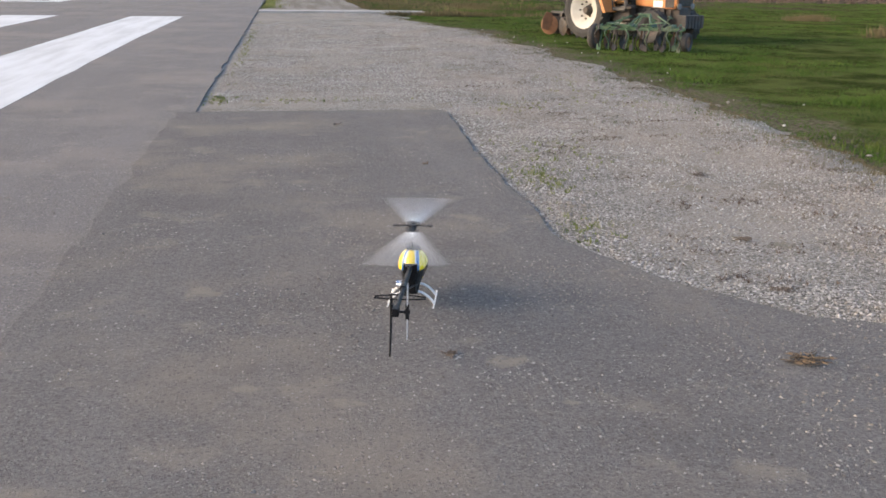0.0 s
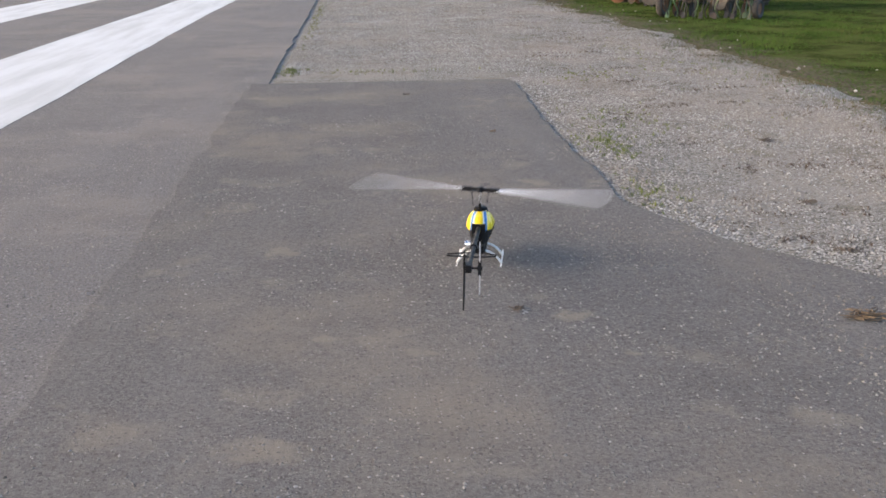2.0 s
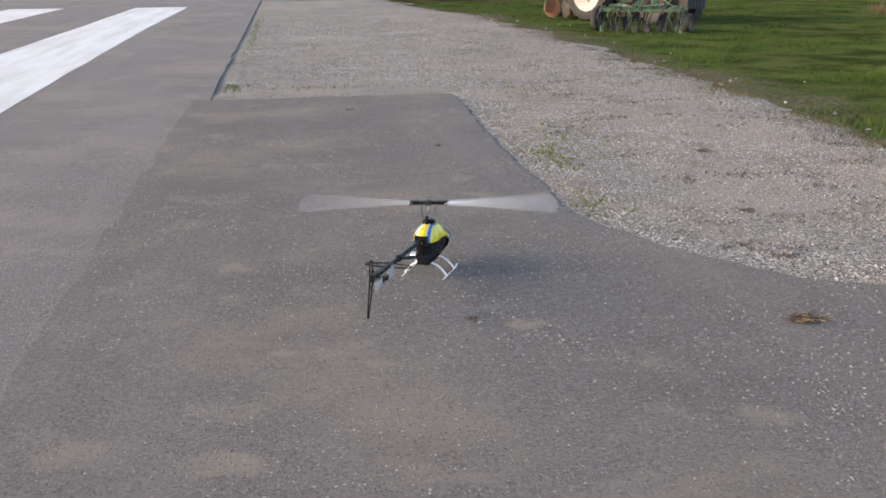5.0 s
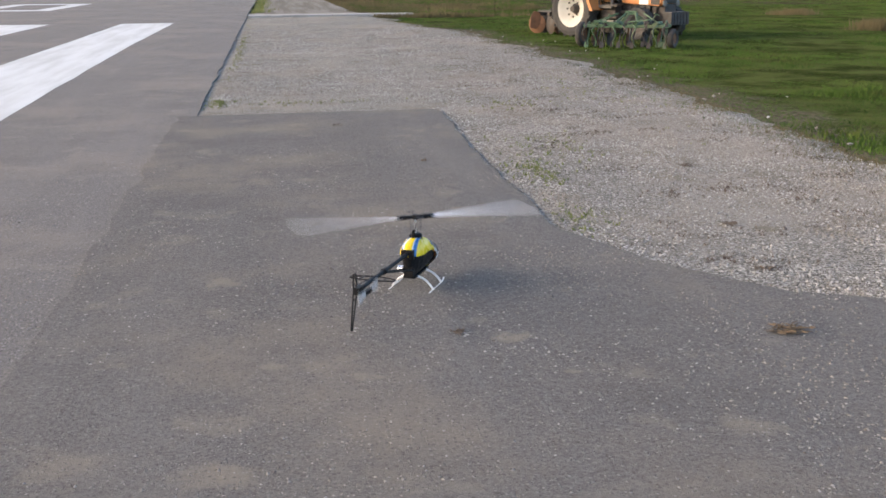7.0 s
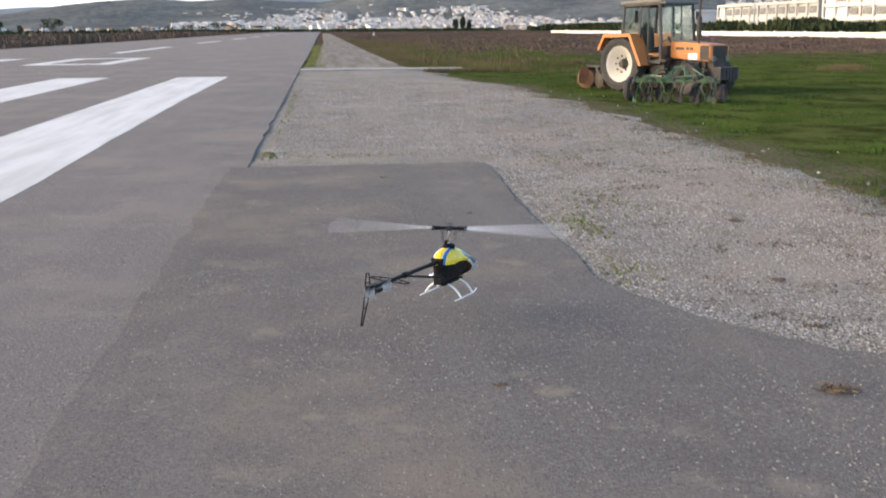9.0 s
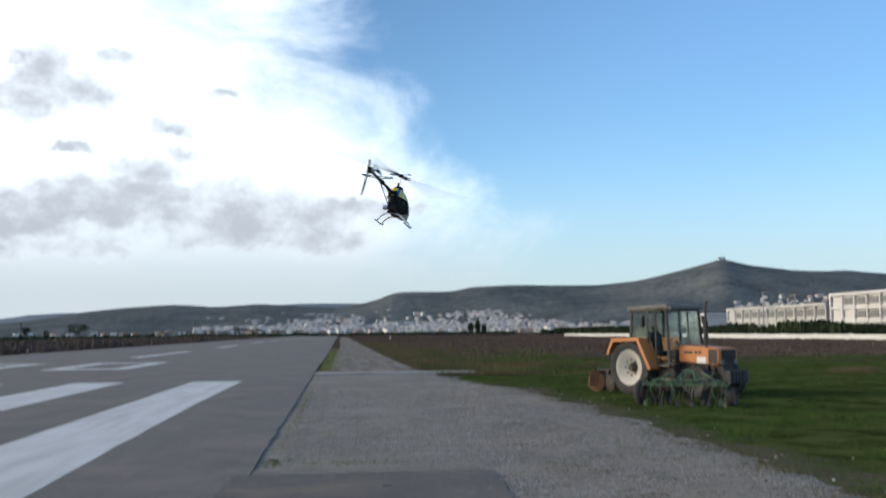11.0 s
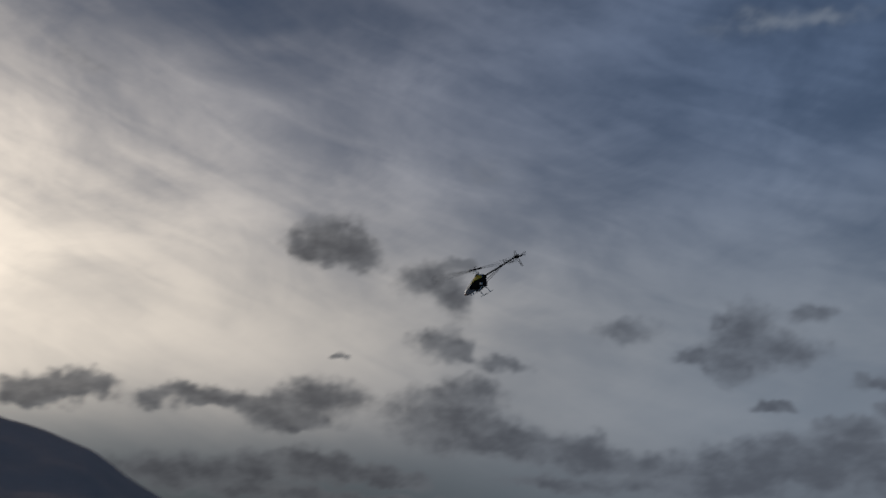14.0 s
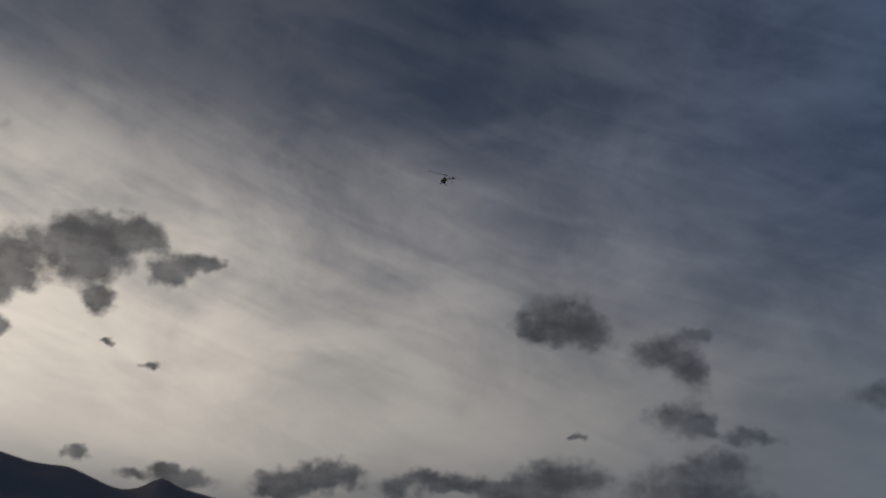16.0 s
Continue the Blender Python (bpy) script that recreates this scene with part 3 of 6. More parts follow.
def ridge(name, left0, left1, near, far, up, mat, label, rough, steps=160, rings=26, seed=0.0):
    """A hill range: its crest stands at far metres, as high as up(left) degrees, and falls to the plain at near metres."""
    verts, faces = [], []
    for i in range(steps + 1):
        a = left0 + (left1 - left0) * i / steps
        top = far * math.tan(radians(max(up(a), 0.05)))
        for j in range(rings + 1):
            s = j / rings
            r = near + (far - near) * min(s * 1.18, 1.18)
            rise = min(s * 1.18, 1.0)
            h = top * (rise ** 1.25) if s * 1.18 <= 1 else top * (1 - (s * 1.18 - 1) * 2.4)
            p = heading(a, 0) * r
            wild = noise.fractal(Vector((p.x * rough, p.y * rough, seed)), 0.9, 2.1, 5)
            h += top * 0.14 * wild * math.sin(math.pi * min(rise, 0.97)) + top * 0.012 * wild
            verts.append((p.x, p.y, h - 1.0))
    for i in range(steps):
        for j in range(rings):
            k = i * (rings + 1) + j
            faces.append((k, k + 1, k + rings + 2, k + rings + 1))
    ob = mesh_object(name, verts, faces, mat)
    for f in ob.data.polygons:
        f.use_smooth = True
    return tagged(ob, label, "hill", kind="structure")


def curve(points):
    """A smooth line through a few (left, up) crest marks."""
    xs, ys = [p[0] for p in points], [p[1] for p in points]

    def at(a):
        return sum(float(np.interp(a + o, xs, ys)) for o in (-0.35, -0.15, 0, 0.15, 0.35)) / 5
    return at


HILLS_UP = curve([(-60, 2.2), (-40, 2.6), (-29.7, 2.85), (-25.3, 3.15), (-22.7, 3.57), (-21.5, 3.98), (-20.6, 3.7), (-19.1, 3.36), (-16.9, 2.84),
                  (-14.7, 2.66), (-9.6, 2.7), (-7.4, 2.6), (-6.4, 2.36), (-3.2, 2.36), (-1.9, 1.89), (0, 1.5), (2.3, 1.6), (4.5, 1.74), (6.9, 1.57),
                  (9, 1.7), (11.7, 1.58), (13.7, 1.34), (16.3, 0.9), (18, 0.7), (24, 0.4), (40, 0.2)])
MOUNTAIN_UP = curve([(36, 0.1), (42, 0.6), (45, 1.95), (47.6, 3.3), (49.6, 4.3), (51.6, 5.6), (54.3, 6.4), (57.8, 7.0), (60.8, 7.6), (61.9, 8.2),
                     (63.2, 7.4), (64.3, 7.35), (66.8, 8.2), (68.7, 8.15), (70.6, 8.55), (73.3, 8.2), (78, 8.8), (86, 8.0), (100, 6.5), (125, 3)])
FAR_UP = curve([(-60, 2.0), (-35, 2.6), (-29.7, 3.1), (-27.6, 3.38), (-25.6, 3.2), (-20, 2), (-6, 1.5), (-1.2, 1.87), (2.3, 1.83), (5.4, 1.62), (10, 1.3),
                (14.3, 1.38), (16.3, 1.27), (18, 1.0), (30, 0.8), (40, 1.4), (44, 1.6), (60, 1)])
# Both hill ranges carry their haze in the base colour.
ridge("hills", -60, 40, 1900, 3100, HILLS_UP, HILL, "dark wooded hills behind the town, haze in their colour", 0.0025, 260, 24, 1.0)
ridge("far_hills", -60, 60, 4000, 4500, FAR_UP, FAR_HILL, "pale hills on the horizon, haze in their colour", 0.002, 160, 8, 4.0)
ridge("mountain", 36, 125, 1500, 3600, MOUNTAIN_UP, MOUNTAIN, "bare dark mountain in shade below the sun, haze in its colour", 0.0022, 220, 30, 7.0)

# ---- model helicopter ----
YELLOW = plain("yellow_gloss", (0.80, 0.55, 0.02), 0.25, 0, 0.12, 30.0)
BLACK = plain("black_carbon", (0.008, 0.008, 0.009), 0.5, 0, 0.2, 60.0, (0.03, 0.03, 0.03))
BLACK.node_tree.nodes["Principled BSDF"].inputs["Specular IOR Level"].default_value = 0.15
BLUE = plain("blue_gloss", (0.02, 0.14, 0.34), 0.25, 0, 0.1, 30.0)
SILVER = plain("silver_gloss", (0.62, 0.63, 0.64), 0.22, 0.55, 0.15, 30.0)
ORANGE_TRIM = plain("orange_gloss", (0.62, 0.22, 0.04), 0.3, 0, 0.15, 30.0)
SCREEN = plain("tinted_screen", (0.05, 0.12, 0.15), 0.08, 0, 0.1, 20.0)
WHITE_PLASTIC = plain("white_plastic", (0.66, 0.66, 0.65), 0.4, 0, 0.2, 40.0, (0.4, 0.38, 0.35))
BLADE_WHITE = plain("white_blade", (0.58, 0.58, 0.57), 0.35, 0, 0.08, 30.0, (0.5, 0.5, 0.5))
TAIL_GREY = plain("grey_blade", (0.40, 0.40, 0.40), 0.4, 0, 0.1, 30.0)
CHROME = plain("bright_metal", (0.75, 0.75, 0.76), 0.22, 1.0, 0.15, 60.0)

# canopy sections: x, middle height, half width, half height
CANOPY = [(0.322, 0.116, 0.004, 0.004), (0.312, 0.118, 0.022, 0.019), (0.278, 0.126, 0.040, 0.037), (0.222, 0.141, 0.057, 0.055),
          (0.155, 0.160, 0.067, 0.068), (0.085, 0.174, 0.074, 0.086), (0.020, 0.181, 0.075, 0.097), (-0.040, 0.184, 0.070, 0.098),
          (-0.085, 0.186, 0.060, 0.088), (-0.112, 0.190, 0.048, 0.074), (-0.132, 0.197, 0.030, 0.050), (-0.142, 0.202, 0.004, 0.006)]


def canopy_point(s, q):
    """A point of the canopy: s from nose to tail, q round it from the top."""
    k = s * (len(CANOPY) - 1)
    i = min(int(k), len(CANOPY) - 2)
    f = k - i
    x, z, w, h = (CANOPY[i][c] * (1 - f) + CANOPY[i + 1][c] * f for c in range(4))
    a = 2 * math.pi * q
    c, d = math.cos(a), math.sin(a)
    return Vector((x, w * math.copysign(abs(d) ** 0.85, d), z + h * math.copysign(abs(c) ** 0.9, c)))


def canopy_zone(s, q):
    """Which part a patch of the canopy belongs to."""
    p = canopy_point(s, q)
    side = abs(p.y)
    rise = 0.202 - 3.2 * max(p.x - 0.03, 0) ** 2
    sill = 0.098 + 1.2 * max(p.x - 0.03, 0) ** 2
    if (sill < p.z < rise and p.x < 0.165) or (p.z <= sill and p.x < 0.08):
        return "side_frame"
    if p.x > 0.285 and p.z < 0.125:
        return "nose_trim"
    if p.x > 0.07 and p.z > rise + 0.022 and p.z > 0.150 and side > 0.010:
        return "windscreen"
    if p.x > 0.105:
        return "nose_shell"
    if 0.006 < side - 0.12 * (0.02 - p.x) <= 0.012 and p.x < 0.06:
        return "stripe_edge"
    if 0.012 < side - 0.12 * (0.02 - p.x) < 0.028 and p.x < 0.06:
        return "stripe"
    return "shell"


def build_helicopter():
    heli = thing("model_helicopter", pose(0, 0, 0), "yellow and black radio controlled model helicopter with white skids", "model helicopter")
    looks = {"shell": (YELLOW, "glossy yellow canopy shell"), "stripe_edge": (WHITE_PLASTIC, "white stripe edges on the canopy"), "stripe": (BLUE, "blue stripes on the canopy"), "windscreen": (SCREEN, "tinted windscreen"),
             "nose_shell": (SILVER, "silver canopy front"), "nose_trim": (ORANGE_TRIM, "orange nose"), "side_frame": (BLACK, "black open side frames")}
    rows, cols = 96, 96
    zones = {}
    for i in range(rows):
        for j in range(cols):
            zones.setdefault(canopy_zone((i + 0.5) / rows, (j + 0.5) / cols), []).append((i, j))
    for zone, cells in zones.items():
        verts, faces, index = [], [], {}
        for i, j in cells:
            f = []
            for a, b in ((i, j), (i + 1, j), (i + 1, j + 1), (i, j + 1)):
                key = (a, b % cols)
                if key not in index:
                    index[key] = len(verts)
                    p = canopy_point(a / rows, (b % cols) / cols)
                    if zone == "side_frame":
                        p.y *= 0.80 - 0.9 * max(0.0, 0.19 - p.z)
                    verts.append(p)
                f.append(index[key])
            faces.append(f)
        ob = mesh_object({"shell": "canopy"}.get(zone, zone), verts, faces, looks[zone][0], heli)
        ob["label"] = looks[zone][1]
        for f in ob.data.polygons:
            f.use_smooth = True
    # mechanics
    bm = bmesh.new()
    add_box(bm, (0.16, 0.055, 0.13), pose(-0.045, 0, 0.155), 0.006)
    add_box(bm, (0.10, 0.07, 0.05), pose(-0.09, 0, 0.215), 0.005)
    add_box(bm, (0.22, 0.07, 0.012), pose(0.0, 0, 0.082), 0.004)
    part("chassis", bm, BLACK, heli)
    bm = bmesh.new()
    add_rod(bm, (-0.075, 0.045, 0.115), (-0.075, 0.075, 0.115), 0.020, 0.018, 12)
    part("muffler", bm, CHROME, heli, "bright exhaust muffler")
    for y in (-0.05, 0.05):
        bm = bmesh.new()
        add_box(bm, (0.035, 0.018, 0.03), pose(-0.03, y, 0.20), 0.003)
        add_rod(bm, (-0.03, y * 1.2, 0.20), (-0.03, y * 1.45, 0.20), 0.006, 0.004, 8)
        part("servo", bm, BLACK, heli)
    # mast
    bm = bmesh.new()
    add_rod(bm, (0, 0, 0.24), (0, 0, 0.395), 0.0058, None, 12)
    part("main_shaft", bm, CHROME, heli, "bright steel main shaft")
    bm = bmesh.new()
    add_lathe(bm, [(0.006, 0.280), (0.034, 0.282), (0.036, 0.292), (0.026, 0.300), (0.006, 0.302)], Matrix(), 20, False)
    for a in (30, 150, 270):
        c, s = math.cos(radians(a)), math.sin(radians(a))
        add_rod(bm, (0.034 * c, 0.034 * s, 0.288), (0.042 * c, 0.042 * s, 0.24), 0.003, None, 6)
    part("swashplate", bm, BLACK, heli)
    bm = bmesh.new()
    add_box(bm, (0.018, 0.012, 0.06), pose(-0.033, 0.0, 0.295), 0.003)
    add_box(bm, (0.05, 0.05, 0.02), pose(-0.01, 0, 0.268), 0.004)
    part("swash_guide", bm, BLACK, heli)
    # main rotor: turns on its own
    rotor = new("main_rotor")
    rotor.parent = heli
    bm = bmesh.new()
    add_lathe(bm, [(0.004, -0.012), (0.017, -0.012), (0.020, 0.0), (0.017, 0.012), (0.004, 0.014)], Matrix(), 16, False)
    add_box(bm, (0.13, 0.020, 0.016), None, 0.003)
    for sx in (-1, 1):
        add_box(bm, (0.055, 0.026, 0.022), pose(0.075 * sx, 0, 0), 0.004)
        add_rod(bm, (0.04 * sx, 0.025 * sx, 0.0), (0.03 * sx, 0.025 * sx, -0.085), 0.002, None, 6)
    add_rod(bm, (0, -0.085, 0.010), (0, 0.085, 0.010), 0.003, None, 6)
    for sy in (-1, 1):
        add_box(bm, (0.02, 0.03, 0.006), pose(0, 0.085 * sy, 0.010), 0.002)
    part("rotor_head", bm, BLACK, rotor, "black rotor head")
    for sx in (-1, 1):
        bm = bmesh.new()
        secs = []
        for r, chord, twist in ((0.085, 0.030, 6), (0.13, 0.050, 6), (0.60, 0.050, 4), (0.672, 0.048, 4), (0.685, 0.030, 4)):
            m = pose(r * sx, 0, 0, twist * sx)
            secs.append([bm.verts.new(m @ Vector((0, y * chord * sx, z))) for y, z in ((0.5, 0), (0.25, 0.004), (-0.1, 0.0035), (-0.5, 0), (0.1, -0.003))])
        for a, b in zip(secs, secs[1:]):
            for i in range(5):
                bm.faces.new((a[i], a[(i + 1) % 5], b[(i + 1) % 5], b[i]))
        bm.faces.new(secs[0])
        bm.faces.new(secs[-1])
        part("rotor_blade", bm, BLADE_WHITE, rotor, "long white rotor blade")
    # tail
    bm = bmesh.new()
    add_rod(bm, (-0.10, 0, 0.218), (-0.80, 0, 0.222), 0.0115, 0.0105, 16)
    part("tail_boom", bm, BLACK, heli, "black carbon tail boom")
    bm = bmesh.new()
    add_box(bm, (0.055, 0.030, 0.036), pose(-0.80, 0, 0.222), 0.006)
    add_rod(bm, (-0.805, 0, 0.222), (-0.805, -0.055, 0.222), 0.005, None, 10)
    add_box(bm, (0.02, 0.022, 0.03), pose(-0.765, 0.018, 0.222), 0.003)
    part("tail_gearbox", bm, BLACK, heli)
    for y in (-0.03, 0.03):
        bm = bmesh.new()
        add_rod(bm, (-0.105, y, 0.125), (-0.47, y * 0.45, 0.214), 0.0042, None, 8)
        part("boom_support", bm, BLACK, heli)
    bm = bmesh.new()
    add_rod(bm, (-0.10, 0.022, 0.19), (-0.78, 0.016, 0.235), 0.002, None, 6)
    part("control_rod", bm, BLACK, heli)
    bm = bmesh.new()
    add_lathe(bm, [(0.0118, -0.012), (0.017, -0.012), (0.017, 0.012), (0.0118, 0.012)], pose(-0.47, 0, 0.2195, 0, 90, 0), 14)
    part("boom_clamp", bm, BLACK, heli)

    def open_fin(name, outline, m, bar, ribs):
        bm = bmesh.new()
        add_tube(bm, outline + outline[:1], bar, 6)
        for a, b in ribs:
            add_rod(bm, a, b, bar * 0.8, None, 6)
        bmesh.ops.transform(bm, matrix=m, verts=bm.verts)
        return part(name, bm, BLACK, heli, "black open frame fin")

    fin = [(0.010, 0, 0.075), (-0.012, 0, 0.078), (-0.022, 0, 0.03), (-0.018, 0, 0.0), (-0.040, 0, -0.09), (-0.062, 0, -0.185), (-0.050, 0, -0.190),
           (-0.012, 0, -0.10), (0.018, 0, -0.02), (0.020, 0, 0.02)]
    open_fin("tail_fin", fin, pose(-0.795, 0.020, 0.222), 0.0038, [((-0.030, 0, -0.05), (0.008, 0, -0.045)), ((-0.043, 0, -0.10), (-0.012, 0, -0.10)),
             ((-0.053, 0, -0.145), (-0.032, 0, -0.145)), ((-0.020, 0, 0.03), (0.018, 0, 0.025))])
    for s in (-1, 1):
        wing = [(0.03, 0.008 * s, 0), (0.012, 0.06 * s, 0.002), (-0.012, 0.115 * s, 0.004), (-0.034, 0.115 * s, 0.004), (-0.040, 0.06 * s, 0.002), (-0.040, 0.008 * s, 0)]
        open_fin("stabiliser_fin", wing, pose(-0.60, 0, 0.222), 0.0036, [((0.012, 0.06 * s, 0.002), (-0.040, 0.06 * s, 0.002))])
    tail = new("tail_rotor")
    tail.parent = heli
    bm = bmesh.new()
    add_rod(bm, (0, -0.012, 0), (0, 0.012, 0), 0.010, None, 12)
    add_box(bm, (0.018, 0.016, 0.07), None, 0.003)
    part("tail_hub", bm, BLACK, tail)
    for s in (-1, 1):
        bm = bmesh.new()
        prism(bm, [(-0.012, 0.030 * s), (0.012, 0.030 * s), (0.014, 0.115 * s), (0.009, 0.122 * s), (-0.013, 0.120 * s)], 0.004)
        part("tail_blade", bm, TAIL_GREY, tail, "pale grey tail rotor blade")
    # landing gear
    for y in (-0.115, 0.115):
        bm = bmesh.new()
        add_tube(bm, [(-0.120, y, 0.006), (-0.08, y, 0.005), (0.085, y, 0.005), (0.115, y, 0.011), (0.132, y, 0.022)], 0.0048, 8)
        part("skid", bm, WHITE_PLASTIC, heli, "white landing skid")
    for x in (-0.068, 0.068):
        bm = bmesh.new()
        pts = []
        for k in range(13):
            y = -0.117 + 0.234 * k / 12
            pts.append((x + 0.012 * abs(y) / 0.117, y, 0.010 + 0.070 * (1 - (abs(y) / 0.117) ** 2.6)))
        add_tube(bm, pts, 0.0065, 8)
        part("skid_strut", bm, WHITE_PLASTIC, heli, "white arched skid strut")
    return heli, rotor, tail


heli, main_rotor, tail_rotor = build_helicopter()

# ---- tractor and farm tools ----
TRACTOR_ORANGE = plain("tractor_orange", (0.46, 0.165, 0.04), 0.5, 0, 0.35, 5.0, (0.30, 0.16, 0.08))
CAB_GREY = plain("cab_grey", (0.145, 0.135, 0.12), 0.6, 0, 0.4, 6.0)
CAB_DARK = plain("cab_dark", (0.055, 0.050, 0.045), 0.6, 0, 0.35, 6.0)
RUBBER = plain("tyre_rubber", (0.028, 0.027, 0.026), 0.9, 0, 0.6, 12.0, (0.10, 0.085, 0.07), 0.002)
RIM_WHITE = plain("rim_cream", (0.44, 0.425, 0.38), 0.6, 0, 0.45, 6.0, (0.34, 0.28, 0.2))
IRON = plain("dark_iron", (0.045, 0.042, 0.040), 0.7, 0.3, 0.5, 9.0, (0.12, 0.08, 0.05))
RUST = plain("rusty_iron", (0.19, 0.095, 0.05), 0.9, 0.1, 0.6, 7.0, (0.08, 0.05, 0.035))
GREEN_PAINT = plain("faded_green", (0.055, 0.110, 0.052), 0.65, 0, 0.5, 8.0, (0.16, 0.12, 0.08))
STICKER = plain("white_sticker", (0.66, 0.64, 0.60), 0.6, 0, 0.4, 8.0)
SEAT = plain("black_vinyl", (0.03, 0.03, 0.03), 0.6)


def cab_glass():
    m, n, s, p = material("cab_glass", 0.05)
    s.inputs["Base Color"].default_value = (0.86, 0.93, 0.895, 1)
    s.inputs["Transmission Weight"].default_value = 1.0
    s.inputs["IOR"].default_value = 1.25
    n.put(s.inputs["Roughness"], n.step(n.noise(p, 3.0, 5), 0.4, 0.8, 0.03, 0.25))
    return m


CAB_GLASS = cab_glass()


def wheel(name, parent, centre, radius, width, rim, lugs, side):
    """A farm wheel: tyre with lugs, dished rim, hub with bolts."""
    hold = new(name)
    hold.parent = parent
    hold.location = centre
    turn = pose(0, 0, 0, 90)
    w, r = width / 2, radius
    bm = bmesh.new()
    add_lathe(bm, [(rim, -w * 0.8), (r * 0.80, -w), (r * 0.93, -w * 0.92), (r * 0.965, -w * 0.5), (r * 0.97, 0), (r * 0.965, w * 0.5), (r * 0.93, w * 0.92), (r * 0.80, w), (rim, w * 0.8)], turn, 40, True)
    for k in range(lugs):
        for s in (-1, 1):
            a = 360 * (k + (0.5 if s > 0 else 0)) / lugs
            add_box(bm, (r * 0.10, w * 1.05, r * 0.07), pose(0, 0, 0, 0, a, 0) @ pose(0, s * w * 0.5, r * 0.965, 0, 0, 28 * s))
    part("tyre", bm, RUBBER, hold, "black ribbed tractor tyre")
    bm = bmesh.new()
    add_lathe(bm, [(rim * 0.30, -w * 0.25), (rim * 0.62, -w * 0.30), (rim * 0.80, -w * 0.55), (rim * 0.97, -w * 0.74), (rim * 1.02, -w * 0.82), (rim * 1.02, w * 0.82), (rim * 0.9, w * 0.7), (rim * 0.6, w * 0.2)], turn, 36, True)
    part("rim", bm, RIM_WHITE if radius > 0.5 else IRON, hold, "cream painted wheel rim" if radius > 0.5 else "dark wheel rim")
    bm = bmesh.new()
    add_rod(bm, (0, -w * 0.50, 0), (0, w * 0.2, 0), rim * 0.17, rim * 0.30, 18)
    for k in range(8):
        a = 2 * math.pi * k / 8
        add_rod(bm, (rim * 0.45 * math.cos(a), -w * 0.40, rim * 0.45 * math.sin(a)), (rim * 0.45 * math.cos(a), -w * 0.2, rim * 0.45 * math.sin(a)), rim * 0.05, None, 6)
    part("wheel_hub", bm, IRON, hold)
    if side > 0:
        hold.rotation_euler = (0, 0, math.pi)
    return hold


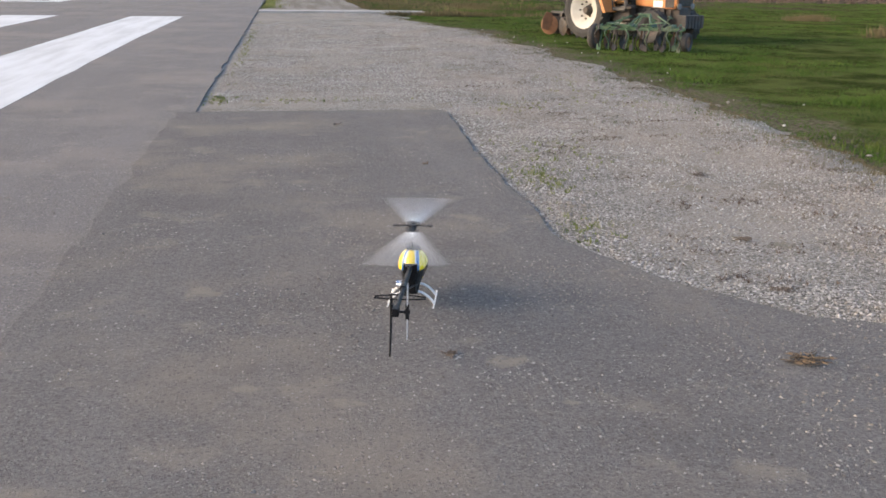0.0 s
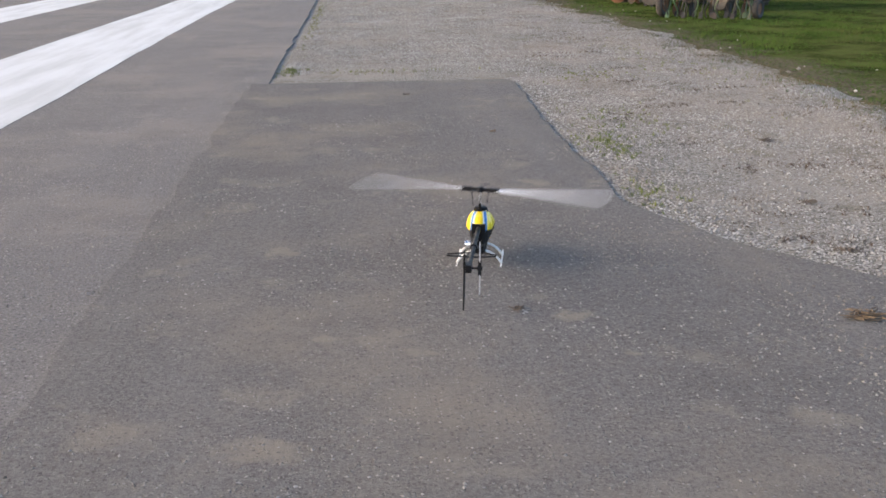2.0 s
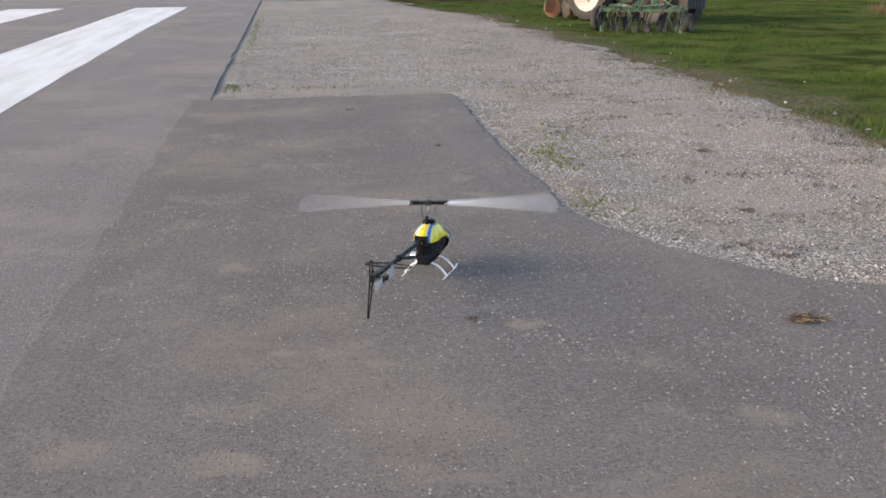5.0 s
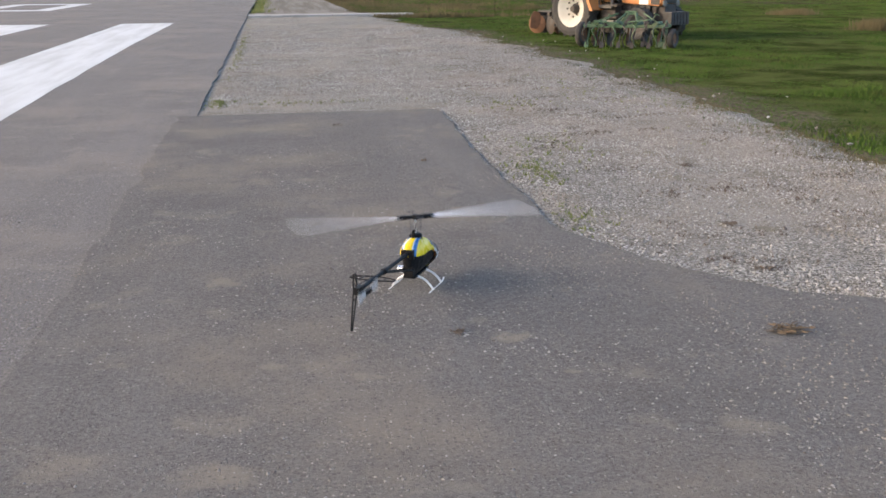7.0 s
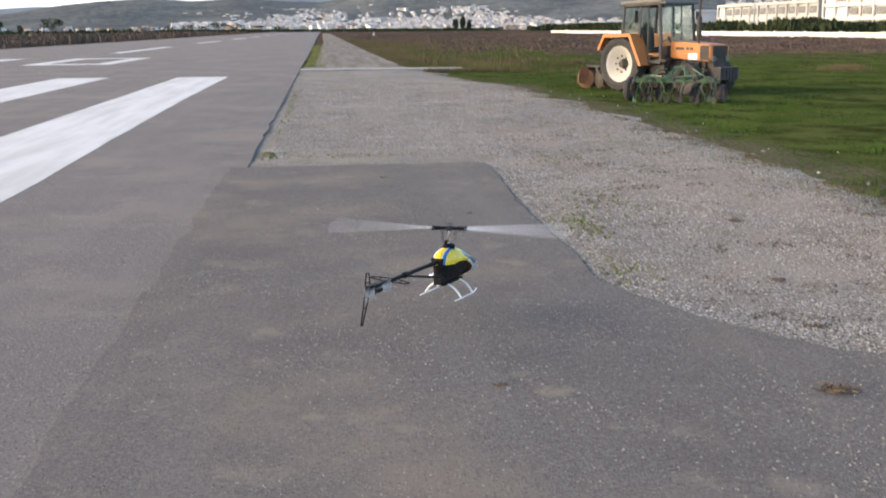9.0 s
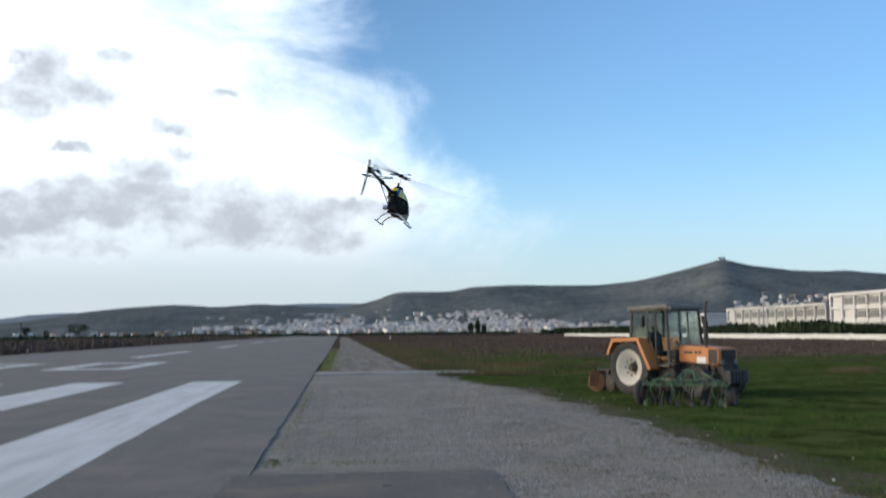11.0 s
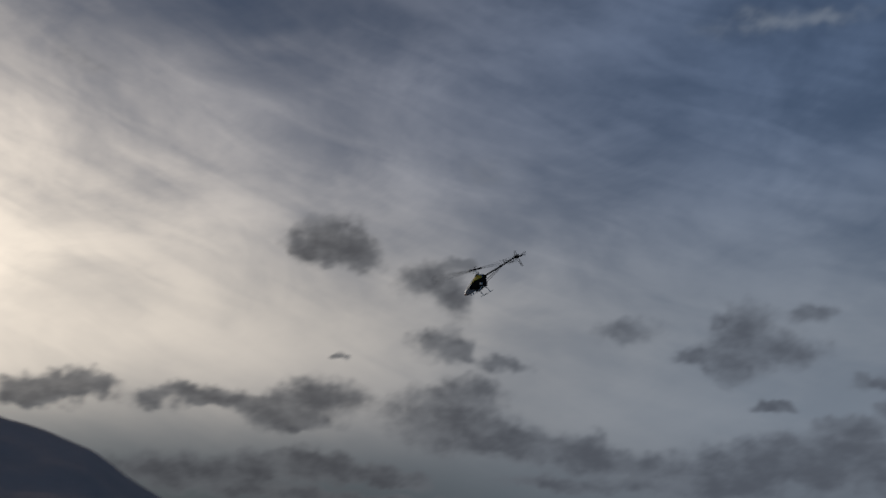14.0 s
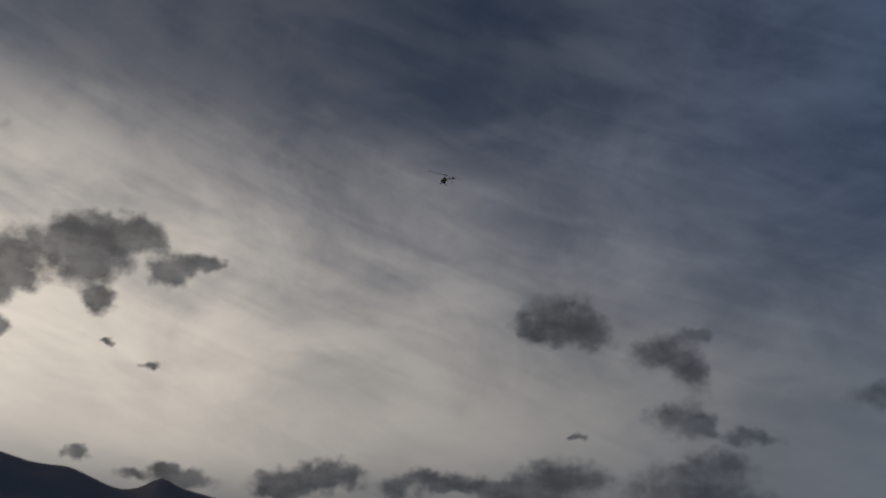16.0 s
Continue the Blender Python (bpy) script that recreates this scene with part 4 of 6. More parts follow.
def build_tractor(m):
    tr = thing("tractor", m, "orange and grey farm tractor with a glazed cab parked on grass", "tractor")
    for y, s in ((-0.72, -1), (0.72, 1)):
        wheel("rear_wheel", tr, (0, y, 0.68), 0.69, 0.36, 0.44, 20, s)
        wheel("front_wheel", tr, (2.0, y * 0.82, 0.38), 0.39, 0.25, 0.22, 16, s)
    bm = bmesh.new()
    add_box(bm, (2.5, 0.42, 0.42), pose(1.2, 0, 0.62), 0.05)
    add_box(bm, (0.5, 1.1, 0.26), pose(0, 0, 0.60), 0.05)
    add_box(bm, (0.16, 1.05, 0.14), pose(2.0, 0, 0.42), 0.03)
    add_rod(bm, (0.9, -0.30, 0.62), (1.9, -0.28, 0.60), 0.05, None, 10)
    add_box(bm, (0.5, 0.25, 0.30), pose(0.95, -0.42, 0.62), 0.04)
    add_box(bm, (0.36, 0.18, 0.05), pose(1.15, -0.55, 0.50), 0.01)
    add_box(bm, (0.36, 0.18, 0.05), pose(1.15, -0.55, 0.78), 0.01)
    for k in range(5):
        add_box(bm, (0.10, 0.03, 0.16), pose(1.4 + 0.2 * k, -0.26, 0.68 + 0.03 * (k % 2)), 0.01)
    part("chassis", bm, IRON, tr, "dark oily engine and gearbox")
    bm = bmesh.new()
    outline = [(1.18, 0.84), (2.38, 0.78), (2.44, 0.86), (2.44, 1.10), (2.38, 1.17), (1.8, 1.21), (1.18, 1.24)]
    prism(bm, outline, 0.66)
    bmesh.ops.bevel(bm, geom=list(bm.edges), offset=0.025, segments=2, affect="EDGES")
    hood = part("hood", bm, TRACTOR_ORANGE, tr, "orange engine hood")
    bm = bmesh.new()
    for k in range(9):
        add_box(bm, (0.02, 0.48, 0.012), pose(2.452, 0, 0.86 + 0.032 * k))
    add_box(bm, (0.015, 0.50, 0.30), pose(2.444, 0, 0.99))
    part("grille", bm, IRON, hood, "black front grille")
    for y in (-0.334, 0.334):
        bm = bmesh.new()
        add_box(bm, (0.26, 0.012, 0.34), pose(2.25, y, 0.98), 0.004)
        for k in range(8):
            add_box(bm, (0.24, 0.022, 0.010), pose(2.25, y, 0.84 + 0.04 * k))
        part("side_grille", bm, IRON, hood, "black side grille")
        bm = bmesh.new()
        for k, w in enumerate((0.26, 0.09, 0.09)):
            add_box(bm, (w, 0.004, 0.06), pose((1.50, 1.74, 1.86)[k], y * 1.002, 1.07))
        part("maker_bars", bm, IRON, hood, "dark lettering bars")
        bm = bmesh.new()
        add_box(bm, (0.28, 0.004, 0.15), pose(1.90, y * 1.004, 0.885), 0.001)
        part("sticker", bm, STICKER, hood, "white sticker")
    for y in (-0.23, 0.23):
        bm = bmesh.new()
        add_lathe(bm, [(0.02, 0.0), (0.07, 0.0), (0.07, 0.03), (0.02, 0.04)], pose(2.44, y, 0.84, 0, 90, 0), 16, False)
        part("headlight", bm, CAB_GREY, hood, "round headlight")
    bm = bmesh.new()
    for k in range(6):
        add_box(bm, (0.26, 0.09, 0.30), pose(2.62, -0.28 + 0.112 * k, 0.50), 0.02)
    part("front_weights", bm, IRON, tr, "black front weights")
    bm = bmesh.new()
    add_tube(bm, [(2.0, -0.26, 1.15), (2.0, -0.26, 1.95), (2.0, -0.26, 2.12), (2.03, -0.27, 2.22), (2.09, -0.29, 2.30)], 0.028, 10)
    add_rod(bm, (2.0, -0.26, 1.30), (2.0, -0.26, 1.82), 0.055, None, 14)
    part("exhaust_pipe", bm, IRON, tr, "black upright exhaust pipe")
    # fenders
    for s in (-1, 1):
        bm = bmesh.new()
        top = [(-0.70, 1.02), (-0.50, 1.40), (0.40, 1.42), (0.80, 0.66)]
        low = [(0.74, 0.66), (0.37, 1.36), (-0.47, 1.34), (-0.65, 1.02)]
        prism(bm, top + low, 0.42, pose(0, 0.74 * s, 0))
        prism(bm, [(-0.48, 1.38), (0.38, 1.38), (0.74, 0.68), (-0.1, 0.68), (-0.62, 1.03)], 0.03, pose(0, 0.555 * s, 0))
        bmesh.ops.bevel(bm, geom=list(bm.edges), offset=0.012, segments=1, affect="EDGES")
        part("fender", bm, TRACTOR_ORANGE, tr, "orange rear fender")
    # cab
    cab = new("cab")
    cab.parent = tr
    bm = bmesh.new()
    W = 0.62
    corners = [(-0.22, 0.80, -0.12, 2.10), (0.42, 0.72, 0.42, 2.16), (1.16, 0.74, 1.04, 2.14)]
    for y in (-W, W):
        for x0, z0, x1, z1 in corners:
            add_rod(bm, (x0, y, z0), (x1, y * 0.94, z1), 0.045, 0.038, 6)
        add_rod(bm, (-0.22, y, 0.85), (0.42, y, 0.85), 0.035, None, 6)
        add_rod(bm, (0.42, y, 0.74), (1.16, y, 0.74), 0.05, None, 6)
        add_rod(bm, (-0.12, y * 0.94, 2.10), (1.04, y * 0.94, 2.14), 0.04, None, 6)
        add_rod(bm, (0.72, y * 0.99, 0.75), (0.68, y * 0.945, 2.12), 0.022, None, 6)
    for x, z in ((-0.22, 0.85), (1.16, 0.80), (-0.12, 2.10), (1.04, 2.14)):
        add_rod(bm, (x, -W * 0.95, z), (x, W * 0.95, z), 0.038, None, 6)
    add_box(bm, (1.3, 1.2, 0.06), pose(0.45, 0, 0.74), 0.01)
    part("cab_frame", bm, CAB_DARK, cab, "dark cab frame")
    bm = bmesh.new()
    add_box(bm, (1.36, 1.32, 0.075), pose(0.46, 0, 2.19, 0, -2, 0), 0.03)
    add_box(bm, (0.20, 1.22, 0.07), pose(1.13, 0, 2.17, 0, 8, 0), 0.02)
    part("cab_roof", bm, CAB_GREY, cab, "weathered grey cab roof")
    for y in (-W * 0.97, W * 0.97):
        bm = bmesh.new()
        prism(bm, [(-0.18, 0.90), (0.38, 0.90), (0.38, 2.08), (-0.10, 2.06)], 0.008, pose(0, y, 0))
        part("rear_side_pane", bm, CAB_GLASS, cab, "greenish side pane")
        bm = bmesh.new()
        prism(bm, [(0.46, 0.80), (1.10, 0.80), (1.01, 2.08), (0.46, 2.10)], 0.008, pose(0, y, 0))
        part("cab_door", bm, CAB_GLASS, cab, "greenish glazed cab door")
        bm = bmesh.new()
        add_box(bm, (0.14, 0.03, 0.05), pose(0.52, y * 1.05, 1.02), 0.008)
        part("door_handle", bm, IRON, cab)
        bm = bmesh.new()
        add_box(bm, (0.05, 0.10, 0.28), pose(0.34, y * 1.13, 1.84), 0.015)
        part("side_mirror", bm, IRON, cab)
    for x, z, h in ((-0.18, 1.48, 1.18), (1.10, 1.47, 1.26)):
        bm = bmesh.new()
        add_box(bm, (0.008, 1.12, h), pose(x, 0, z, 0, -4 if x > 0 else 4, 0))
        part("windscreen" if x > 0 else "rear_pane", bm, CAB_GLASS, cab, "greenish cab glass")
    bm = bmesh.new()
    add_box(bm, (0.45, 0.46, 0.14), pose(0.28, 0, 1.02), 0.04)
    add_box(bm, (0.14, 0.46, 0.50), pose(0.08, 0, 1.32, 0, -8, 0), 0.05)
    part("driver_seat", bm, SEAT, cab)
    bm = bmesh.new()
    add_lathe(bm, [(0.19, -0.014), (0.205, 0), (0.19, 0.014), (0.175, 0)], pose(0.80, 0, 1.36, 0, -40, 0), 24)
    add_rod(bm, (1.02, 0, 1.02), (0.80, 0, 1.36), 0.022, None, 8)
    add_box(bm, (0.2, 0.8, 0.3), pose(1.05, 0, 0.98), 0.04)
    part("steering_wheel", bm, SEAT, cab)
    for y in (-0.66, 0.66):
        bm = bmesh.new()
        add_box(bm, (0.03, 0.10, 0.20), pose(1.08, y * 1.12, 1.86), 0.012)
        add_rod(bm, (1.04, y * 0.95, 2.0), (1.08, y * 1.12, 1.9), 0.008, None, 6)
        part("mirror", bm, IRON, cab)
        bm = bmesh.new()
        add_box(bm, (0.10, 0.08, 0.08), pose(-0.16, y * 0.92, 2.12), 0.012)
        part("work_lamp", bm, IRON, cab)
    return tr


build_tractor(pose(8.83, 27.40, -0.06, 0, 0, -61) @ Matrix.Scale(1.08, 4))


def build_cultivator(m):
    cu = thing("cultivator", m, "faded green spring tine cultivator standing on grass", "cultivator")
    for y, w in ((-0.42, 2.25), (0.0, 2.25), (0.42, 2.0)):
        bm = bmesh.new()
        add_box(bm, (w, 0.08, 0.08), pose(0, y, 0.56), 0.01)
        part("toolbar", bm, GREEN_PAINT, cu)
    for x in (-0.75, -0.28, 0.28, 0.75):
        bm = bmesh.new()
        add_box(bm, (0.07, 0.92, 0.07), pose(x, 0, 0.622), 0.01)
        part("cross_bar", bm, GREEN_PAINT, cu)
    k = 0
    for y, xs in ((-0.42, (-1.0, -0.62, -0.2, 0.22, 0.63, 1.02)), (0.0, (-0.85, -0.42, 0.0, 0.43, 0.86)), (0.42, (-0.9, -0.5, 0.05, 0.52, 0.92))):
        for x in xs:
            bm = bmesh.new()
            lean = 0.03 * ((k % 3) - 1)
            add_tube(bm, [(x, y, 0.60), (x, y + 0.12, 0.66), (x, y + 0.26, 0.58), (x + lean, y + 0.28, 0.42), (x + lean, y + 0.14, 0.24), (x + lean, y + 0.02, 0.12), (x + lean, y - 0.06, 0.03)], 0.019, 6)
            add_box(bm, (0.10, 0.03, 0.16), pose(x + lean, y - 0.06, 0.07, -25), 0.005)
            part("spring_tine", bm, GREEN_PAINT if k % 5 == 0 else IRON, cu)
            k += 1
    bm = bmesh.new()
    for x in (-0.3, 0.3):
        add_rod(bm, (x, 0.42, 0.60), (x * 0.4, 0.30, 0.88), 0.035, None, 6)
        add_rod(bm, (x * 0.4, 0.30, 0.88), (x, -0.42, 0.62), 0.028, None, 6)
    add_box(bm, (0.32, 0.08, 0.10), pose(0, 0.30, 0.88), 0.012)
    part("hitch_frame", bm, GREEN_PAINT, cu, "green three point hitch frame")
    for k in range(9):                            # arched spring tines of the front row
        x, r = -1.06 + 0.265 * k, 0.20 + 0.05 * (k % 3)
        bm = bmesh.new()
        pts = [(x + 0.05 * math.sin(j * 0.9 + k), -0.46 - r * math.sin(math.pi * j / 9), 0.58 - 0.55 * (j / 9) ** 1.2 + 0.10 * math.sin(math.pi * j / 9)) for j in range(10)]
        add_tube(bm, pts, 0.017, 6)
        add_box(bm, (0.07, 0.05, 0.12), pose(x, -0.44, 0.60, 12 * (k % 3)), 0.006)
        part("arched_tine", bm, GREEN_PAINT if k % 2 else IRON, cu)
    for k, x in enumerate((-0.95, -0.55, -0.05, 0.4, 0.8)):
        bm = bmesh.new()
        add_lathe(bm, [(0.02, -0.012), (0.17, -0.004), (0.19, 0.0), (0.17, 0.004), (0.02, 0.012)], pose(x, 0.20, 0.19, 90, 0, 70 + 8 * (k % 3)), 18)
        add_rod(bm, (x, 0.20, 0.19), (x + 0.04, 0.10, 0.58), 0.02, None, 6)
        part("coulter_disc", bm, IRON if k % 2 else RUST, cu, "dark worn disc")
    for x, h in ((-0.62, 0.20), (-0.12, 0.28), (0.18, 0.16), (0.58, 0.24)):
        bm = bmesh.new()
        add_rod(bm, (x, -0.30, 0.62), (x + 0.16, -0.12, 0.62 + h), 0.02, 0.016, 6)
        add_box(bm, (0.16, 0.05, 0.03), pose(x + 0.16, -0.12, 0.62 + h, 0, 20, 35), 0.006)
        part("lever", bm, GREEN_PAINT, cu)
    for s in (-1, 1):
        bm = bmesh.new()
        add_rod(bm, (0.9 * s, -0.45, 0.62), (0.35 * s, 0.3, 0.86), 0.022, None, 6)
        part("brace", bm, GREEN_PAINT, cu)
    bm = bmesh.new()
    add_box(bm, (0.7, 0.16, 0.03), pose(-0.5, -0.44, 0.66, 0, 6, 4), 0.006)
    add_box(bm, (0.6, 0.20, 0.03), pose(0.35, -0.40, 0.70, 0, -7, -6), 0.006)
    part("cover_plate", bm, GREEN_PAINT, cu, "bright green cover plate")
    for x, r in ((-1.22, 0.33), (1.20, 0.24)):
        hold = new("gauge_wheel")
        hold.parent = cu
        hold.location = (x, -0.15, r)
        hold.rotation_euler = (0, 0, radians(78))
        bm = bmesh.new()
        add_lathe(bm, [(r * 0.62, -0.06), (r * 0.9, -0.085), (r, -0.04), (r, 0.04), (r * 0.9, 0.085), (r * 0.62, 0.06)], pose(0, 0, 0, 90), 24)
        part("tyre", bm, RUBBER, hold)
        bm = bmesh.new()
        add_lathe(bm, [(0.03, -0.03), (r * 0.55, -0.03), (r * 0.64, -0.05), (r * 0.64, 0.05), (r * 0.55, 0.03), (0.03, 0.03)], pose(0, 0, 0, 90), 20)
        part("rim", bm, RUST, hold)
    return cu


build_cultivator(pose(8.22, 22.9, -0.06, 0, 0, -30) @ Matrix.Scale(0.87, 4))


def build_harrow(m):
    ha = thing("disc_harrow", m, "rusty disc harrow hitched behind the tractor", "disc harrow")
    bm = bmesh.new()
    add_box(bm, (0.10, 1.3, 0.10), pose(0, 0, 0.56), 0.012)
    add_box(bm, (0.10, 1.15, 0.10), pose(-0.55, 0, 0.56), 0.012)
    for y in (-0.45, 0, 0.45):
        add_box(bm, (0.62, 0.07, 0.07), pose(-0.27, y, 0.62), 0.01)
    part("harrow_frame", bm, IRON, ha, "black harrow frame")
    bm = bmesh.new()
    add_rod(bm, (0.1, -0.25, 0.62), (0.28, 0, 0.98), 0.035, None, 6)
    add_rod(bm, (0.1, 0.25, 0.62), (0.28, 0, 0.98), 0.035, None, 6)
    add_rod(bm, (0.28, 0, 0.98), (0.75, 0, 0.82), 0.03, None, 6)
    for y in (-0.36, 0.36):
        add_rod(bm, (0.05, y, 0.5), (0.85, y * 0.8, 0.48), 0.035, None, 6)
    part("hitch_frame", bm, IRON, ha)
    for row, x in enumerate((0.0, -0.55)):
        for k in range(5):
            y = -0.55 + 0.275 * k
            bm = bmesh.new()
            add_lathe(bm, [(0.02, 0.05), (0.15, 0.035), (0.27, -0.01), (0.275, -0.004), (0.15, 0.045), (0.02, 0.06)], pose(x, y, 0.27, 90, 0, 18 if row else -18), 20)
            part("disc", bm, RUST if (k + row) % 2 else IRON, ha)
        bm = bmesh.new()
        add_rod(bm, (x, -0.62, 0.27), (x, 0.62, 0.27), 0.03, None, 8)
        for y in (-0.5, 0.5):
            add_rod(bm, (x, y, 0.27), (x, y, 0.56), 0.03, None, 6)
        part("disc_axle", bm, IRON, ha)
    bm = bmesh.new()
    prism(bm, [(-0.16, 0.14), (0.02, 0.10), (0.15, 0.30), (0.12, 0.56), (-0.05, 0.62), (-0.15, 0.44)], 0.03, pose(-0.5, -0.66, 0.02, 0, 0, 60))
    part("side_plate", bm, RUST, ha, "rust brown side plate")
    return ha


build_harrow(pose(8.3, 28.5, -0.06, 0, 0, -61))

TOWN = leafy("town_walls", (0.20, 0.18, 0.16), (0.66, 0.64, 0.61), 0.9)
TOWN_WHITE = plain("town_white", (0.66, 0.64, 0.60), 0.9, 0, 0.4, 0.8, (0.30, 0.27, 0.24), 0.01)
TOWN_CREAM = plain("town_cream", (0.36, 0.33, 0.28), 0.9, 0, 0.5, 0.8, (0.24, 0.21, 0.18), 0.01)

# ---- town, buildings, walls and trees in the distance ----


def house_meshes():
    """Four little houses to copy."""
    made = []
    for k, (w, d, h, mat, pitched) in enumerate(((9, 8, 4.5, TOWN_WHITE, True), (7, 7, 5.6, TOWN_WHITE, False), (11, 8, 4.2, TOWN_CREAM, True), (8, 8, 7, TOWN_WHITE, False))):
        ho = thing("house", pose(0, -5000 - 60 * k, -400), "white rendered town house at the foot of the hills", "house", "houses of the town")
        bm = bmesh.new()
        add_box(bm, (w, d, h), pose(0, 0, h / 2))
        part("wall", bm, mat, ho)
        bm = bmesh.new()
        if pitched:
            prism(bm, [(-w / 2 - 0.5, h + 0.01), (w / 2 + 0.5, h + 0.01), (0, h + 1.7)], d + 1)
            part("roof", bm, TILE, ho, "red tiled roof")
        else:
            add_box(bm, (w + 0.4, d + 0.4, 0.5), pose(0, 0, h + 0.26))
            part("roof", bm, TOWN_CREAM, ho)
        for f in range(max(1, int(h / 3.2))):
            for x in (-w * 0.3, 0, w * 0.3):
                bm = bmesh.new()
                add_box(bm, (1.3, 0.3, 1.4), pose(x, -d / 2 - 0.06, 1.7 + 2.8 * f))
                part("window", bm, GLASS_DARK, ho)
        made.append(ho)
    return made


def hill_height(a, r):
    top = 3100 * math.tan(radians(max(HILLS_UP(a), 0.05)))
    s = min(max((r - 1900) / 1200, 0), 1)
    return top * s ** 1.25 - 1.0


def build_town():
    kinds = house_meshes()
    rnd = random.Random(11)
    spots = []
    while len(spots) < 85:                      # belt at the foot of the hills
        a, r = rnd.uniform(-20, 9.5), rnd.uniform(1150, 1750)
        if abs(a + 3) < 8 or rnd.random() < 0.6:
            spots.append((a, r, 0.0))
    while len(spots) < 125:                      # lanes that climb the slope
        a, s = rnd.gauss(1.6, 1.5), rnd.random() ** 1.3
        r = 1950 + 850 * s * max(0.2, 1 - abs(a - 0.8) / 4.0)
        spots.append((a, r, hill_height(a, r)))
    while len(spots) < 137:
        a, s = rnd.gauss(-4.2, 1.3), rnd.random()
        r = 1950 + 700 * s
        spots.append((a, r, hill_height(a, r)))
    while len(spots) < 160:                      # terraces beyond the airfield buildings
        a, r = rnd.uniform(-32, -24), rnd.uniform(1500, 2250)
        spots.append((a, r, hill_height(a, r) + 6 * max(0, -25 - a)))
    while len(spots) < 215:
        a = rnd.uniform(-33, -23.5)
        r = 2300 + rnd.uniform(0, 200) + 26 * (-23.5 - a)
        spots.append((a, r, hill_height(a, r)))
    while len(spots) < 265:                      # white rows behind the far trees
        a, r = rnd.uniform(-20, -10), rnd.uniform(2040, 2230)
        spots.append((a, r, hill_height(a, r)))
    while len(spots) < 285:
        spots.append((rnd.uniform(9, 19), rnd.uniform(1300, 1800), 0.0))
    for k, (a, r, h) in enumerate(spots):
        p = heading(a, 0) * r
        copy_thing(kinds[rnd.randrange(4)], pose(p.x, p.y, h - 0.5, 0, 0, a + rnd.uniform(-35, 35)))
    for ho in kinds:
        for o in list(ho.children_recursive):
            bpy.data.objects.remove(o)
        bpy.data.objects.remove(ho)


build_town()


def build_far_town():
    """The houses past counting: small blocks with low roofs, joined."""
    rnd = random.Random(31)
    verts, faces = [], []
    for k in range(2300):
        q = rnd.random()
        if q < 0.62:
            a, r = rnd.uniform(-20, 8), 1960 + 230 * rnd.random()
        elif q < 0.83:
            a, r = rnd.gauss(1.4, 1.8), 2000 + 700 * rnd.random()
        elif q < 0.92:
            a, r = rnd.gauss(-8.5, 1.6), 2000 + 430 * rnd.random()
        else:
            a, r = rnd.uniform(-33, -22), rnd.uniform(1950, 2400)
        if not -34 < a < 14 or noise.noise(Vector((a * 0.9, r * 0.004, 3.0))) < -0.25:
            continue
        p = heading(a, 0) * r
        z = max(hill_height(a, r), 0.0) - 1
        w, d, h, t = rnd.uniform(3, 6.5), rnd.uniform(3, 5), rnd.uniform(3.0, 6.2), radians(a + rnd.uniform(-40, 40))
        i = len(verts)
        for x, y in ((-w, -d), (w, -d), (w, d), (-w, d)):
            for zz in (0, h):
                verts.append((p.x + x * math.cos(t) - y * math.sin(t), p.y + x * math.sin(t) + y * math.cos(t), z + zz))
        verts.append((p.x, p.y, z + h + 1.4))
        faces += [(i, i + 2, i + 3, i + 1), (i + 2, i + 4, i + 5, i + 3), (i + 4, i + 6, i + 7, i + 5), (i + 6, i, i + 1, i + 7),
                  (i + 1, i + 3, i + 8), (i + 3, i + 5, i + 8), (i + 5, i + 7, i + 8), (i + 7, i + 1, i + 8)]
    tagged(mesh_object("far_town", verts, faces, TOWN), "dense white houses of a distant hillside town", "town", kind="stuff")


build_far_town()


def leaf_cloud(rnd, count, spread, centre, size, squash=1.0, hollow=0.55):
    """Small leaf clumps on and in an uneven ball."""
    verts, faces = [], []
    for _ in range(count):
        d = Vector((rnd.gauss(0, 1), rnd.gauss(0, 1), rnd.gauss(0, 1))).normalized()
        lump = 0.72 + 0.42 * noise.noise(d * 2.3 + Vector(centre) * 0.37)
        p = Vector(centre) + Vector((d.x * spread[0], d.y * spread[1], d.z * spread[2])) * lump * (hollow + (1 - hollow) * rnd.random() ** 0.5)
        t = Euler((rnd.uniform(0, 6.3), rnd.uniform(0, 6.3), rnd.uniform(0, 6.3))).to_matrix()
        s = size * rnd.uniform(0.6, 1.3)
        k = len(verts)
        verts += [p + t @ Vector(q) * s for q in ((-1, 0, 0), (0, -0.5, 0.15), (1, 0, 0), (0, 0.5, 0.15))]
        faces.append((k, k + 1, k + 2, k + 3))
    return verts, faces


